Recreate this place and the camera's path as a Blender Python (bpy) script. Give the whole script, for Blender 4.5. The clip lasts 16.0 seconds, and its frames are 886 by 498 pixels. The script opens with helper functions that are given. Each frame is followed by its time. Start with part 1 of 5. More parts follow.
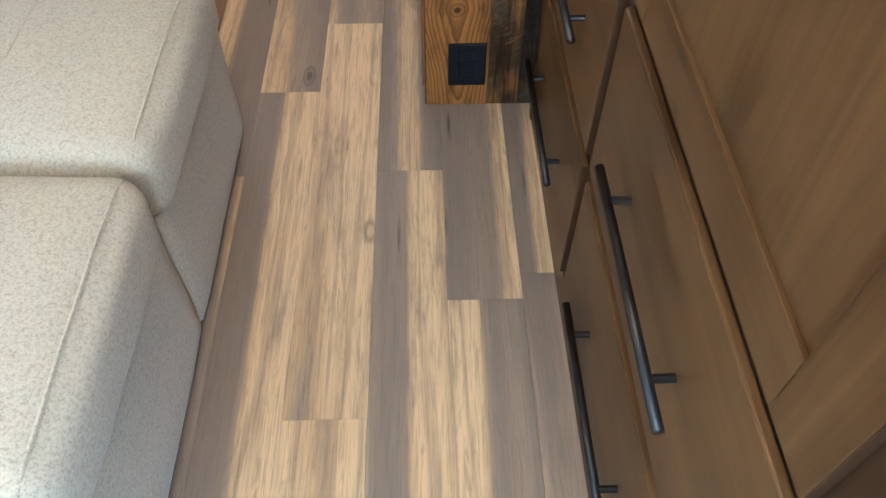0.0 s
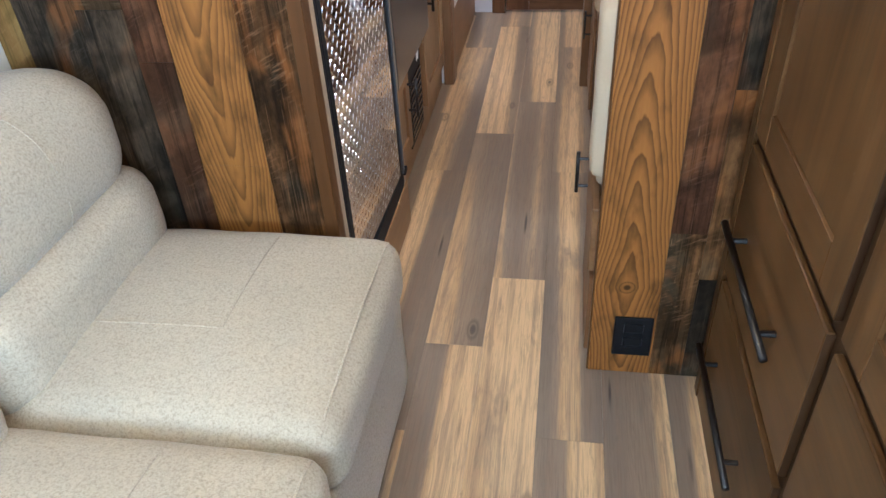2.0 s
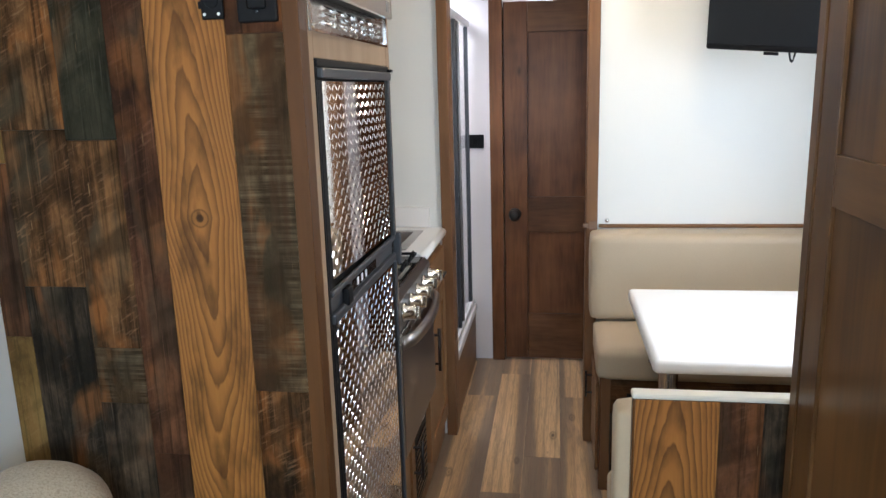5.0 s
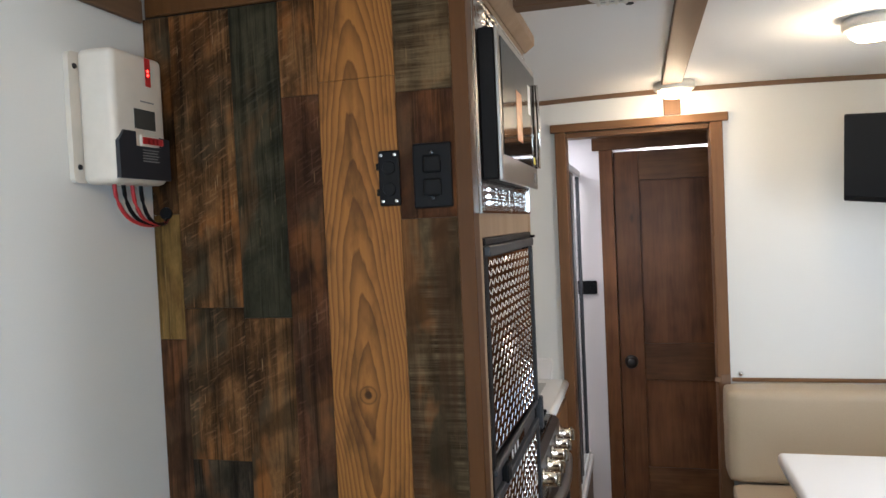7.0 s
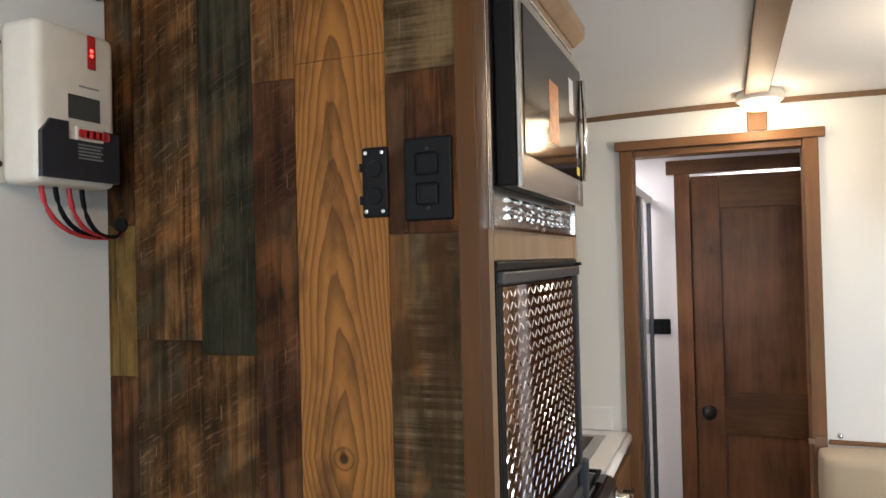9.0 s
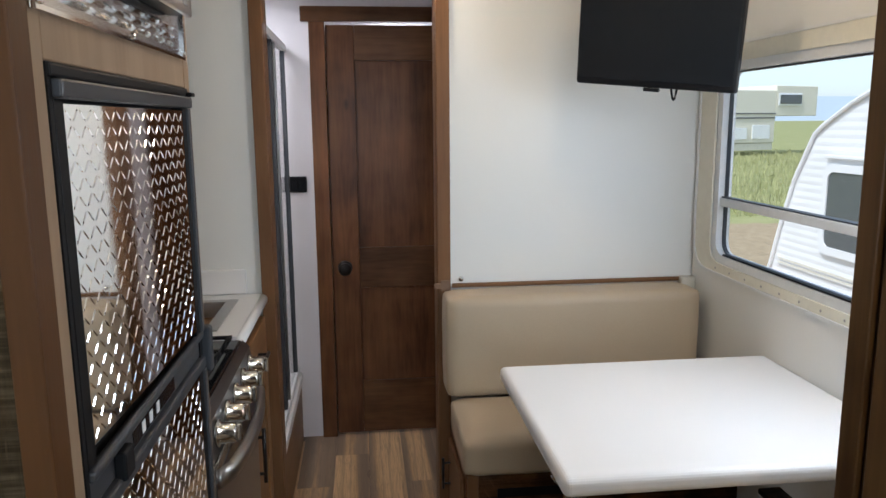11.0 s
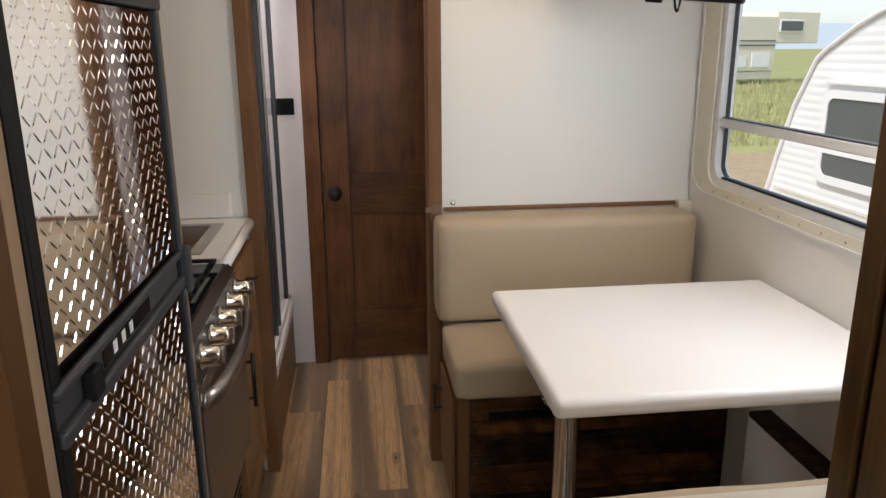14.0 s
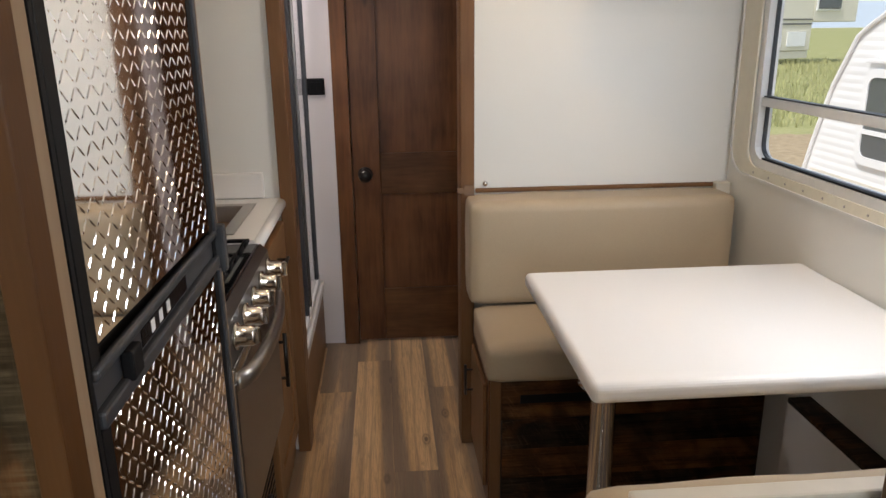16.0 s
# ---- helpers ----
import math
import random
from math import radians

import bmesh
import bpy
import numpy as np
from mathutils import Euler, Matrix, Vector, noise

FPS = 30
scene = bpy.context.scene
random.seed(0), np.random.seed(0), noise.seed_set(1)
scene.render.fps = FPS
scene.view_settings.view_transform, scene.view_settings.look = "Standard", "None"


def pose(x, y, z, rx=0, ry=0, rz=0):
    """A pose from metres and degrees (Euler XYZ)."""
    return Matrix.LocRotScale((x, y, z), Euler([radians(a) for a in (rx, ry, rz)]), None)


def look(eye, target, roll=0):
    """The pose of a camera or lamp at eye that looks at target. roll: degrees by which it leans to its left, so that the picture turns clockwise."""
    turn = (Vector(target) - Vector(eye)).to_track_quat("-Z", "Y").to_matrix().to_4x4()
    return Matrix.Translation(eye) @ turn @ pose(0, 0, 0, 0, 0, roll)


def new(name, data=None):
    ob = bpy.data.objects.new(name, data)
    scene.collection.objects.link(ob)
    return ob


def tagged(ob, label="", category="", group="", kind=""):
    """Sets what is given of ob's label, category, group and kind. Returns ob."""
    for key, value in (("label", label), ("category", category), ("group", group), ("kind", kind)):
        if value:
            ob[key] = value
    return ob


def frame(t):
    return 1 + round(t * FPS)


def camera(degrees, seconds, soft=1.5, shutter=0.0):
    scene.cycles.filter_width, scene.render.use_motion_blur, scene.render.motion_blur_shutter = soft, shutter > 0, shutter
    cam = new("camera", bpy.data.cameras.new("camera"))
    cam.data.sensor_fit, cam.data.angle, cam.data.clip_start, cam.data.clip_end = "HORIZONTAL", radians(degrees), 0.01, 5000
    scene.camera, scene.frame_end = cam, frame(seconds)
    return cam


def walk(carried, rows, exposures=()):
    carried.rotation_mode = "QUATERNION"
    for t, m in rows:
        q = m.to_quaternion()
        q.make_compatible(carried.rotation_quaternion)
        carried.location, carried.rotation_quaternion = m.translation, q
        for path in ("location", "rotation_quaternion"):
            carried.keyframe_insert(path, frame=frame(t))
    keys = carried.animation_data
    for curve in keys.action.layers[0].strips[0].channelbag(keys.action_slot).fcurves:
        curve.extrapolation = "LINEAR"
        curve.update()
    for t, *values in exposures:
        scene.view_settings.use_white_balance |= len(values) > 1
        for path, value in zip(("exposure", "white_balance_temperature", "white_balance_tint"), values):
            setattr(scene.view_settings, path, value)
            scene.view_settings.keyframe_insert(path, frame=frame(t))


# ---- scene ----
from mathutils.bvhtree import BVHTree

cam = camera(62.3, 16.0)
PATH = [
    (0, (0.156, 0.185, 1.154), (0.197, 1.422, -0.417), 0.4),
    (0.5, (0.173, 0.224, 1.169), (-0.101, 1.474, -0.368), -4.1),
    (1, (0.143, 0.247, 1.195), (-0.194, 1.584, -0.254), -5.8),
    (1.5, (0.094, 0.278, 1.241), (-0.194, 1.742, -0.091), -4.9),
    (2, (0.068, 0.272, 1.276), (-0.231, 1.856, 0.092), -3.7),
    (2.5, (0.058, 0.275, 1.338), (-0.288, 1.973, 0.338), -3.3),
    (3, (0.059, 0.297, 1.374), (-0.319, 2.074, 0.538), -2.8),
    (3.5, (0.055, 0.307, 1.394), (-0.333, 2.144, 0.705), -2.4),
    (4, (0.053, 0.318, 1.417), (-0.315, 2.201, 0.851), -1.8),
    (4.2, (0.051, 0.319, 1.421), (-0.302, 2.216, 0.894), -1.7),
    (6.3, (-0.046, 0.328, 1.426), (-0.312, 2.29, 1.144), -1.5),
    (6.5, (-0.055, 0.334, 1.435), (-0.36, 2.296, 1.196), -1.7),
    (7, (-0.117, 0.305, 1.506), (-0.638, 2.235, 1.442), -2.6),
    (7.5, (-0.161, 0.312, 1.521), (-0.85, 2.19, 1.569), -2.8),
    (8, (-0.142, 0.393, 1.52), (-0.951, 2.219, 1.625), -2.4),
    (8.5, (-0.111, 0.508, 1.519), (-0.971, 2.31, 1.624), -1.7),
    (9, (-0.09, 0.606, 1.484), (-0.812, 2.471, 1.515), -1.4),
    (9.5, (-0.109, 0.708, 1.456), (-0.472, 2.673, 1.365), -1.4),
    (10, (-0.121, 0.751, 1.449), (-0.152, 2.742, 1.263), -1.3),
    (10.2, (-0.114, 0.767, 1.445), (-0.052, 2.753, 1.222), -1.1),
    (12.3, (-0.083, 0.862, 1.398), (0.175, 2.792, 0.943), -0.05),
    (12.5, (-0.081, 0.865, 1.398), (0.175, 2.792, 0.931), -0.05),
    (13, (-0.081, 0.871, 1.394), (0.172, 2.794, 0.906), -0.05),
    (13.5, (-0.077, 0.873, 1.389), (0.163, 2.792, 0.882), -0.25),
    (14, (-0.079, 0.871, 1.388), (0.144, 2.788, 0.863), -0.35),
    (14.5, (-0.085, 0.877, 1.385), (0.121, 2.79, 0.840), -0.45),
    (15, (-0.094, 0.884, 1.381), (0.086, 2.795, 0.817), -0.55),
    (15.5, (-0.101, 0.892, 1.379), (0.066, 2.801, 0.806), -0.55),
    (16, (-0.093, 0.892, 1.380), (0.056, 2.803, 0.809), -0.65),
]
walk(cam, [(t, look(eye, target, roll)) for t, eye, target, roll in PATH], exposures=[(0.0, 1.36, 5350, 9), (1.5, 1.48, 5350, 9), (3.0, 1.26, 5400, 10), (4.0, 0.96, 5650, 8), (6.5, 0.50, 5800, 9), (7.5, 0.26, 6250, 11), (8.5, 0.48, 6400, 11), (9.3, 0.48, 6100, 10), (10.0, 0.14, 5500, 8), (12.5, 0.10, 6500, 12), (16.0, 0.14, 6600, 13)])

# ---- world and light ----
world = bpy.data.worlds.new("sky")
scene.world = world
world.use_nodes = True
wt = world.node_tree
sky = wt.nodes.new("ShaderNodeTexSky")
sky.sky_type, sky.sun_disc = "NISHITA", False
sky.sun_elevation, sky.sun_rotation = radians(52), radians(235)
sky.dust_density, sky.air_density = 1.5, 1.0
wt.links.new(sky.outputs[0], wt.nodes["Background"].inputs[0])
wt.nodes["Background"].inputs[1].default_value = 0.10
haze = wt.nodes.new("ShaderNodeBackground")
haze.inputs[0].default_value, haze.inputs[1].default_value = (0.80, 0.87, 0.94, 1), 0.55
veil = wt.nodes.new("ShaderNodeAddShader")
wt.links.new(wt.nodes["Background"].outputs[0], veil.inputs[0])
wt.links.new(haze.outputs[0], veil.inputs[1])
wt.links.new(veil.outputs[0], wt.nodes["World Output"].inputs[0])


def lamp(name, kind, energy, m, color=(1, 1, 1), **attrs):
    data = bpy.data.lights.new(name, kind)
    data.energy, data.color = energy, color
    for key, value in attrs.items():
        if key == "size":
            data.size = value
        elif key == "size_y":
            data.shape, data.size_y = "RECTANGLE", value
        elif key == "angle":
            data.angle = value
        elif key == "radius":
            data.shadow_soft_size = value
    ob = new(name, data)
    ob.matrix_world = m
    return ob


lamp("sun", "SUN", 3.2, look((-0.50, -0.36, 5.8), (0, 0, 5)), (1, 0.95, 0.88), angle=radians(4))
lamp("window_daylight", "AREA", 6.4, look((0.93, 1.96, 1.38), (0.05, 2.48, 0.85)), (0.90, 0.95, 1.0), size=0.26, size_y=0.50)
# fill light added behind the start of the path, at an assumed window
lamp("rear_daylight", "AREA", 22.0, look((0.0, -1.50, 1.35), (-0.1, 1, 1.0)), (0.70, 0.87, 1.0), size=1.1, size_y=0.7)
# bluish fill added out of view, aimed at the sofa backs
lamp("entry_daylight", "AREA", 28.0, look((0.985, -0.85, 0.98), (-0.9, 1.25, 0.72)), (0.47, 0.74, 1.0), size=0.6, size_y=1.3)
lamp("bath_daylight", "AREA", 9.0, look((0.1, 4.5, 1.9), (0.1, 4.6, 1.0)), (1, 1, 1), size=0.3, size_y=0.3)
# overhead fill added to brighten the vestibule; there is no skylight
lamp("shower_skylight", "AREA", 5.2, look((-0.65, 3.65, 1.92), (-0.6, 3.65, 0.5)), (1.0, 0.95, 0.95), size=0.35, size_y=0.35)
WARM = (1.0, 0.75, 0.48)
lamp("dome_bulb", "POINT", 1.7, pose(0.016, 3.01, 1.88), WARM, radius=0.04)
lamp("dome_bulb", "POINT", 4.8, pose(0.45, 2.33, 1.88), WARM, radius=0.04)
# unseen third bulb, added to brighten the sofa and near floor
lamp("dome_bulb", "POINT", 9.5, pose(-0.05, 0.45, 1.88), WARM, radius=0.04)

# ---- materials ----


class Shader:
    """A node material with short calls."""

    def __init__(self, name, rough=0.5, metal=0.0, color=(0.8, 0.8, 0.8), spec=0.5):
        self.mat = bpy.data.materials.new(name)
        self.mat.use_nodes = True
        self.nt = self.mat.node_tree
        self.bsdf = self.nt.nodes["Principled BSDF"]
        self.set("Roughness", rough), self.set("Metallic", metal), self.set("Base Color", (*color, 1)), self.set("Specular IOR Level", spec)

    def set(self, key, value):
        if isinstance(value, bpy.types.NodeSocket):
            self.nt.links.new(value, self.bsdf.inputs[key])
        else:
            self.bsdf.inputs[key].default_value = value

    def node(self, kind, out=0, ins=(), operation=""):
        n = self.nt.nodes.new("ShaderNode" + kind)
        if operation:
            n.operation = operation
        for key, value in dict(ins).items():
            if isinstance(value, bpy.types.NodeSocket):
                self.nt.links.new(value, n.inputs[key])
            else:
                n.inputs[key].default_value = value
        return n.outputs[out]

    def math(self, op, a, b=0.0):
        return self.node("Math", 0, {0: a, 1: b}, operation=op)

    def coords(self, scale=(1, 1, 1), shuffle=7.0):
        at = self.node("TexCoord", 3)
        rnd = self.node("ObjectInfo", "Random")
        move = self.node("CombineXYZ", 0, {0: self.math("MULTIPLY", rnd, shuffle), 1: self.math("MULTIPLY", rnd, shuffle * 1.7), 2: self.math("MULTIPLY", rnd, shuffle * 2.3)})
        both = self.node("VectorMath", 0, {0: at, 1: move}, operation="ADD")
        return self.node("VectorMath", 0, {0: both, 1: scale}, operation="MULTIPLY")

    def noise(self, vec, scale=1.0, detail=4.0, rough=0.55, distort=0.0):
        return self.node("TexNoise", 0, {"Vector": vec, "Scale": scale, "Detail": detail, "Roughness": rough, "Distortion": distort})

    def ramp(self, fac, *stops):
        n = self.nt.nodes.new("ShaderNodeValToRGB")
        self.nt.links.new(fac, n.inputs[0])
        while len(n.color_ramp.elements) < len(stops):
            n.color_ramp.elements.new(0.5)
        for e, (p, c) in zip(n.color_ramp.elements, stops):
            e.position, e.color = p, (*c, 1) if len(c) == 3 else c
        return n.outputs[0]

    def mix(self, fac, a, b, blend="MIX"):
        n = self.nt.nodes.new("ShaderNodeMix")
        n.data_type, n.blend_type = "RGBA", blend
        for key, value in ((0, fac), (6, a), (7, b)):
            if isinstance(value, bpy.types.NodeSocket):
                self.nt.links.new(value, n.inputs[key])
            else:
                n.inputs[key].default_value = (*value, 1) if isinstance(value, tuple) and len(value) == 3 else value
        return n.outputs[2]

    def bump(self, height, strength=0.3, distance=0.001):
        self.set("Normal", self.node("Bump", 0, {"Height": height, "Strength": strength, "Distance": distance}))


def along(axis, across, lengthwise):
    """Texture scale that stretches grain along one axis."""
    return tuple(lengthwise if a == axis else across for a in "xyz")


def wood(name, dark, light, axis="z", rough=0.45, grain=1.0, blotch=0.5, bump=0.15, knots=0.0):
    """Finished timber: fine fibre, broad bands and cloudy stain."""
    g = Shader(name, rough, spec=0.17)
    fine = g.noise(g.coords(along(axis, 140 * grain, 6)), 1.0, 3)
    band = g.noise(g.coords(along(axis, 16 * grain, 1.1)), 1.0, 4, 0.6, 0.8)
    cloud = g.noise(g.coords((3.5, 3.5, 3.5)), 1.0, 3)
    tone = g.math("ADD", g.math("MULTIPLY", band, 0.6), g.math("MULTIPLY", fine, 0.25))
    tone = g.math("ADD", tone, g.math("MULTIPLY", g.math("SUBTRACT", cloud, 0.5), blotch))
    base = g.ramp(tone, (0.25, dark), (0.62, light))
    if knots:
        spots = g.node("TexVoronoi", 0, {"Vector": g.coords(along(axis, 6.5, 2.6)), "Scale": 1.0, "Randomness": 1.0})
        mark = g.ramp(spots, (0.0, (1, 1, 1)), (knots, (0, 0, 0)))
        base = g.mix(g.math("MULTIPLY", mark, 0.8), base, tuple(c * 0.25 for c in dark))
    g.set("Base Color", base)
    g.set("Roughness", g.math("ADD", rough - 0.06, g.math("MULTIPLY", fine, 0.12)))
    g.bump(g.math("ADD", fine, band), bump, 0.0008)
    return g.mat


def pine(name, dark, light, knot, centre):
    """Old pine: growth rings drawn out into tall nested points above and below a knot at that height."""
    g = Shader(name, 0.5, spec=0.2)
    at = g.node("NewGeometry", 0)
    sep = g.nt.nodes.new("ShaderNodeSeparateXYZ")
    g.nt.links.new(at, sep.inputs[0])

    def field(scale, detail):
        return g.noise(g.node("VectorMath", 0, {0: at, 1: scale}, operation="MULTIPLY"), 1.0, detail)

    wobble, wide, fibre, cloud = field((17, 17, 5), 4), field((3, 3, 3.2), 1), field((170, 170, 6), 3), field((26, 26, 8), 7)
    u = g.math("ADD", g.math("SUBTRACT", sep.outputs[0], centre), g.math("MULTIPLY", g.math("SUBTRACT", wide, 0.5), 0.05))
    v = g.math("ABSOLUTE", g.math("SUBTRACT", sep.outputs[2], knot))
    side = g.math("POWER", g.math("ABSOLUTE", u), 1.7)
    ring = g.math("ADD", g.math("ADD", v, g.math("MULTIPLY", side, 46.0)), g.math("MULTIPLY", wobble, 0.15))
    wave = g.math("FRACT", g.math("MULTIPLY", ring, 12.5))
    line = g.ramp(wave, (0.0, light), (0.40, tuple(0.85 * a + 0.15 * b for a, b in zip(light, dark))), (0.70, tuple(0.45 * a + 0.55 * b for a, b in zip(light, dark))), (0.92, tuple(0.15 * a + 0.85 * b for a, b in zip(light, dark))), (1.0, light))
    base = g.mix(g.math("MULTIPLY", fibre, 0.4), line, dark)
    base = g.mix(g.ramp(cloud, (0.50, (0, 0, 0)), (0.70, (0.75, 0.75, 0.75))), base, tuple(0.45 * c for c in dark))
    eye = g.math("ADD", g.math("MULTIPLY", u, u), g.math("MULTIPLY", v, v))
    base = g.mix(g.ramp(g.math("MULTIPLY", eye, 1000.0), (0.0, (0.9, 0.9, 0.9)), (0.03, (0.85, 0.85, 0.85)), (0.07, (0.15, 0.15, 0.15)), (0.16, (0.15, 0.15, 0.15)), (0.22, (0.6, 0.6, 0.6)), (0.32, (0, 0, 0))), base, tuple(0.3 * c for c in dark))
    g.set("Base Color", base)
    g.bump(g.math("ADD", wave, fibre), 0.2, 0.0008)
    return g.mat


def barnwood(name, tones, axis="z", saw=0.0, tint=0.6):
    """Weathered reclaimed board: stained patches, olive and orange casts, streaks, scratches and saw marks. tones: three colours."""
    g = Shader(name, 0.62, spec=0.07)
    patch = g.noise(g.coords(along(axis, 8, 3.0)), 1.0, 4, 0.55, 0.5)
    mottle = g.noise(g.coords(along(axis, 38, 15)), 1.0, 7, 0.78, 0.2)
    streak = g.noise(g.coords(along(axis, 70, 2.2)), 1.0, 5, 0.7, 0.3)
    fibre = g.noise(g.coords(along(axis, 260, 8)), 1.0, 2)
    cast = g.noise(g.coords(along(axis, 10, 4.2), 13.0), 1.0, 3, 0.5, 0.8)
    ember = g.noise(g.coords(along(axis, 12, 5.0), 29.0), 1.0, 3, 0.5, 0.8)
    skew = g.node("Mapping", 0, {"Vector": g.coords((1, 1, 1)), "Rotation": (0.0, 0.5, 0.0)})
    scuff = g.noise(g.node("VectorMath", 0, {0: skew, 1: along(axis, 26, 190)}, operation="MULTIPLY"), 1.0, 4, 0.65)
    band = g.noise(g.node("VectorMath", 0, {0: skew, 1: along(axis, 5, 17)}, operation="MULTIPLY"), 1.0, 2, 0.4)
    where_scuffed = g.noise(g.coords((9, 9, 5)), 1.0, 2)
    tone = g.math("ADD", g.math("MULTIPLY", patch, 0.62), g.math("MULTIPLY", mottle, 0.38))
    base = g.ramp(tone, (0.38, tones[0]), (0.49, tones[1]), (0.61, tones[2]))
    base = g.mix(g.ramp(cast, (0.52, (0, 0, 0)), (0.64, (tint, tint, tint))), base, (0.052, 0.046, 0.028))
    base = g.mix(g.ramp(ember, (0.53, (0, 0, 0)), (0.66, (tint, tint, tint))), base, (0.24, 0.088, 0.022))
    base = g.mix(g.ramp(band, (0.40, (0.55, 0.55, 0.55)), (0.52, (0, 0, 0))), base, tuple(0.6 * c for c in tones[0]))
    base = g.mix(g.ramp(streak, (0.36, (0.4, 0.4, 0.4) if saw else (0.75, 0.75, 0.75)), (0.52, (0, 0, 0))), base, tuple(0.4 * c for c in tones[0]))
    worn = g.math("MULTIPLY", g.ramp(scuff, (0.54, (0, 0, 0)), (0.68, (0.0, 0.0, 0.0) if saw else (0.8 * tint, 0.8 * tint, 0.8 * tint))), g.ramp(where_scuffed, (0.45, (0, 0, 0)), (0.62, (1, 1, 1))))
    base = g.mix(worn, base, tuple(min(1, 1.3 * c + 0.03) for c in tones[2]))
    base = g.mix(g.ramp(fibre, (0.60, (0, 0, 0)), (0.78, (0.1, 0.1, 0.1) if saw else (0.35, 0.35, 0.35))), base, tuple(min(1, 1.4 * c + 0.02) for c in tones[2]))
    scratch = g.node("TexVoronoi", 0, {"Vector": g.coords(along(axis, 120, 11), 17.0), "Scale": 1.0})
    base = g.mix(g.math("MULTIPLY", g.ramp(scratch, (0.10, (1, 1, 1)), (0.16, (0, 0, 0))), g.ramp(where_scuffed, (0.52, (0, 0, 0)), (0.60, (tint, tint, tint)))), base, (0.25, 0.155, 0.075))
    height = g.math("ADD", streak, fibre)
    if saw:
        cut = g.noise(g.coords(along(axis, 7, 190)), 1.0, 4, 0.6)
        where = g.noise(g.coords((13, 13, 3.0)), 1.0, 3, 0.6)
        both = g.math("MULTIPLY", g.ramp(cut, (0.42, (0, 0, 0)), (0.70, (1, 1, 1))), g.ramp(where, (0.44, (0, 0, 0)), (0.60, (1, 1, 1))))
        base = g.mix(g.math("MULTIPLY", both, saw), base, (0.23, 0.175, 0.10))
        dark = g.noise(g.coords((22, 22, 1.6), 19.0), 1.0, 3)
        base = g.mix(g.ramp(dark, (0.54, (0, 0, 0)), (0.66, (0.7, 0.7, 0.7))), base, (0.045, 0.021, 0.010))
        height = g.math("ADD", height, both)
    g.set("Base Color", base)
    g.bump(height, 0.3, 0.001)
    return g.mat


def plain(name, color, rough=0.5, metal=0.0, spread=0.06, scale=40.0, bump=0.05, spec=0.5, even=False):
    """Paint, plastic, metal or laminate with faint mottling."""
    g = Shader(name, rough, metal, color, spec)
    fine = g.noise(g.coords((scale, scale, scale)), 1.0, 3)
    broad = g.noise(g.coords((3, 3, 3)), 1.0, 3)
    tone = g.math("ADD", g.math("MULTIPLY", fine, 0.5), g.math("MULTIPLY", broad, 0.5))
    g.set("Base Color", g.ramp(tone, (0.3, tuple(c * (1 - spread) for c in color)), (0.7, tuple(min(1, c * (1 + spread)) for c in color))))
    if not even:
        g.set("Roughness", g.math("ADD", rough * 0.85, g.math("MULTIPLY", broad, rough * 0.3)))
    if bump:
        g.bump(fine, bump, 0.0006)
    return g.mat


def cloth(name, color, fleck, scale=420.0):
    """Woven heather upholstery."""
    g = Shader(name, 0.95, spec=0.15)
    thread = g.noise(g.coords((scale, scale, scale)), 1.0, 3, 0.7)
    clump = g.noise(g.coords((215, 215, 215)), 1.0, 4, 0.65)
    worn = g.noise(g.coords((5, 5, 5)), 1.0, 3)
    tone = g.math("ADD", g.math("MULTIPLY", thread, 0.45), g.math("MULTIPLY", clump, 0.55))
    base = g.ramp(tone, (0.39, fleck), (0.49, tuple((a + 2 * b) / 3 for a, b in zip(fleck, color))), (0.60, color))
    g.set("Base Color", g.mix(g.math("MULTIPLY", worn, 0.16), base, fleck))
    g.bump(tone, 0.5, 0.0012)
    g.set("Sheen Weight", 0.25)
    return g.mat


def glass(name, tint=(0.95, 0.97, 0.97), rough=0.0):
    g = Shader(name, rough, 0.0, tint)
    g.set("Transmission Weight", 1.0)
    g.set("IOR", 1.05)
    return g.mat


def glow(name, color, strength):
    g = Shader(name, 0.5, 0.0, color)
    g.set("Emission Color", (*color, 1))
    g.set("Emission Strength", strength)
    return g.mat


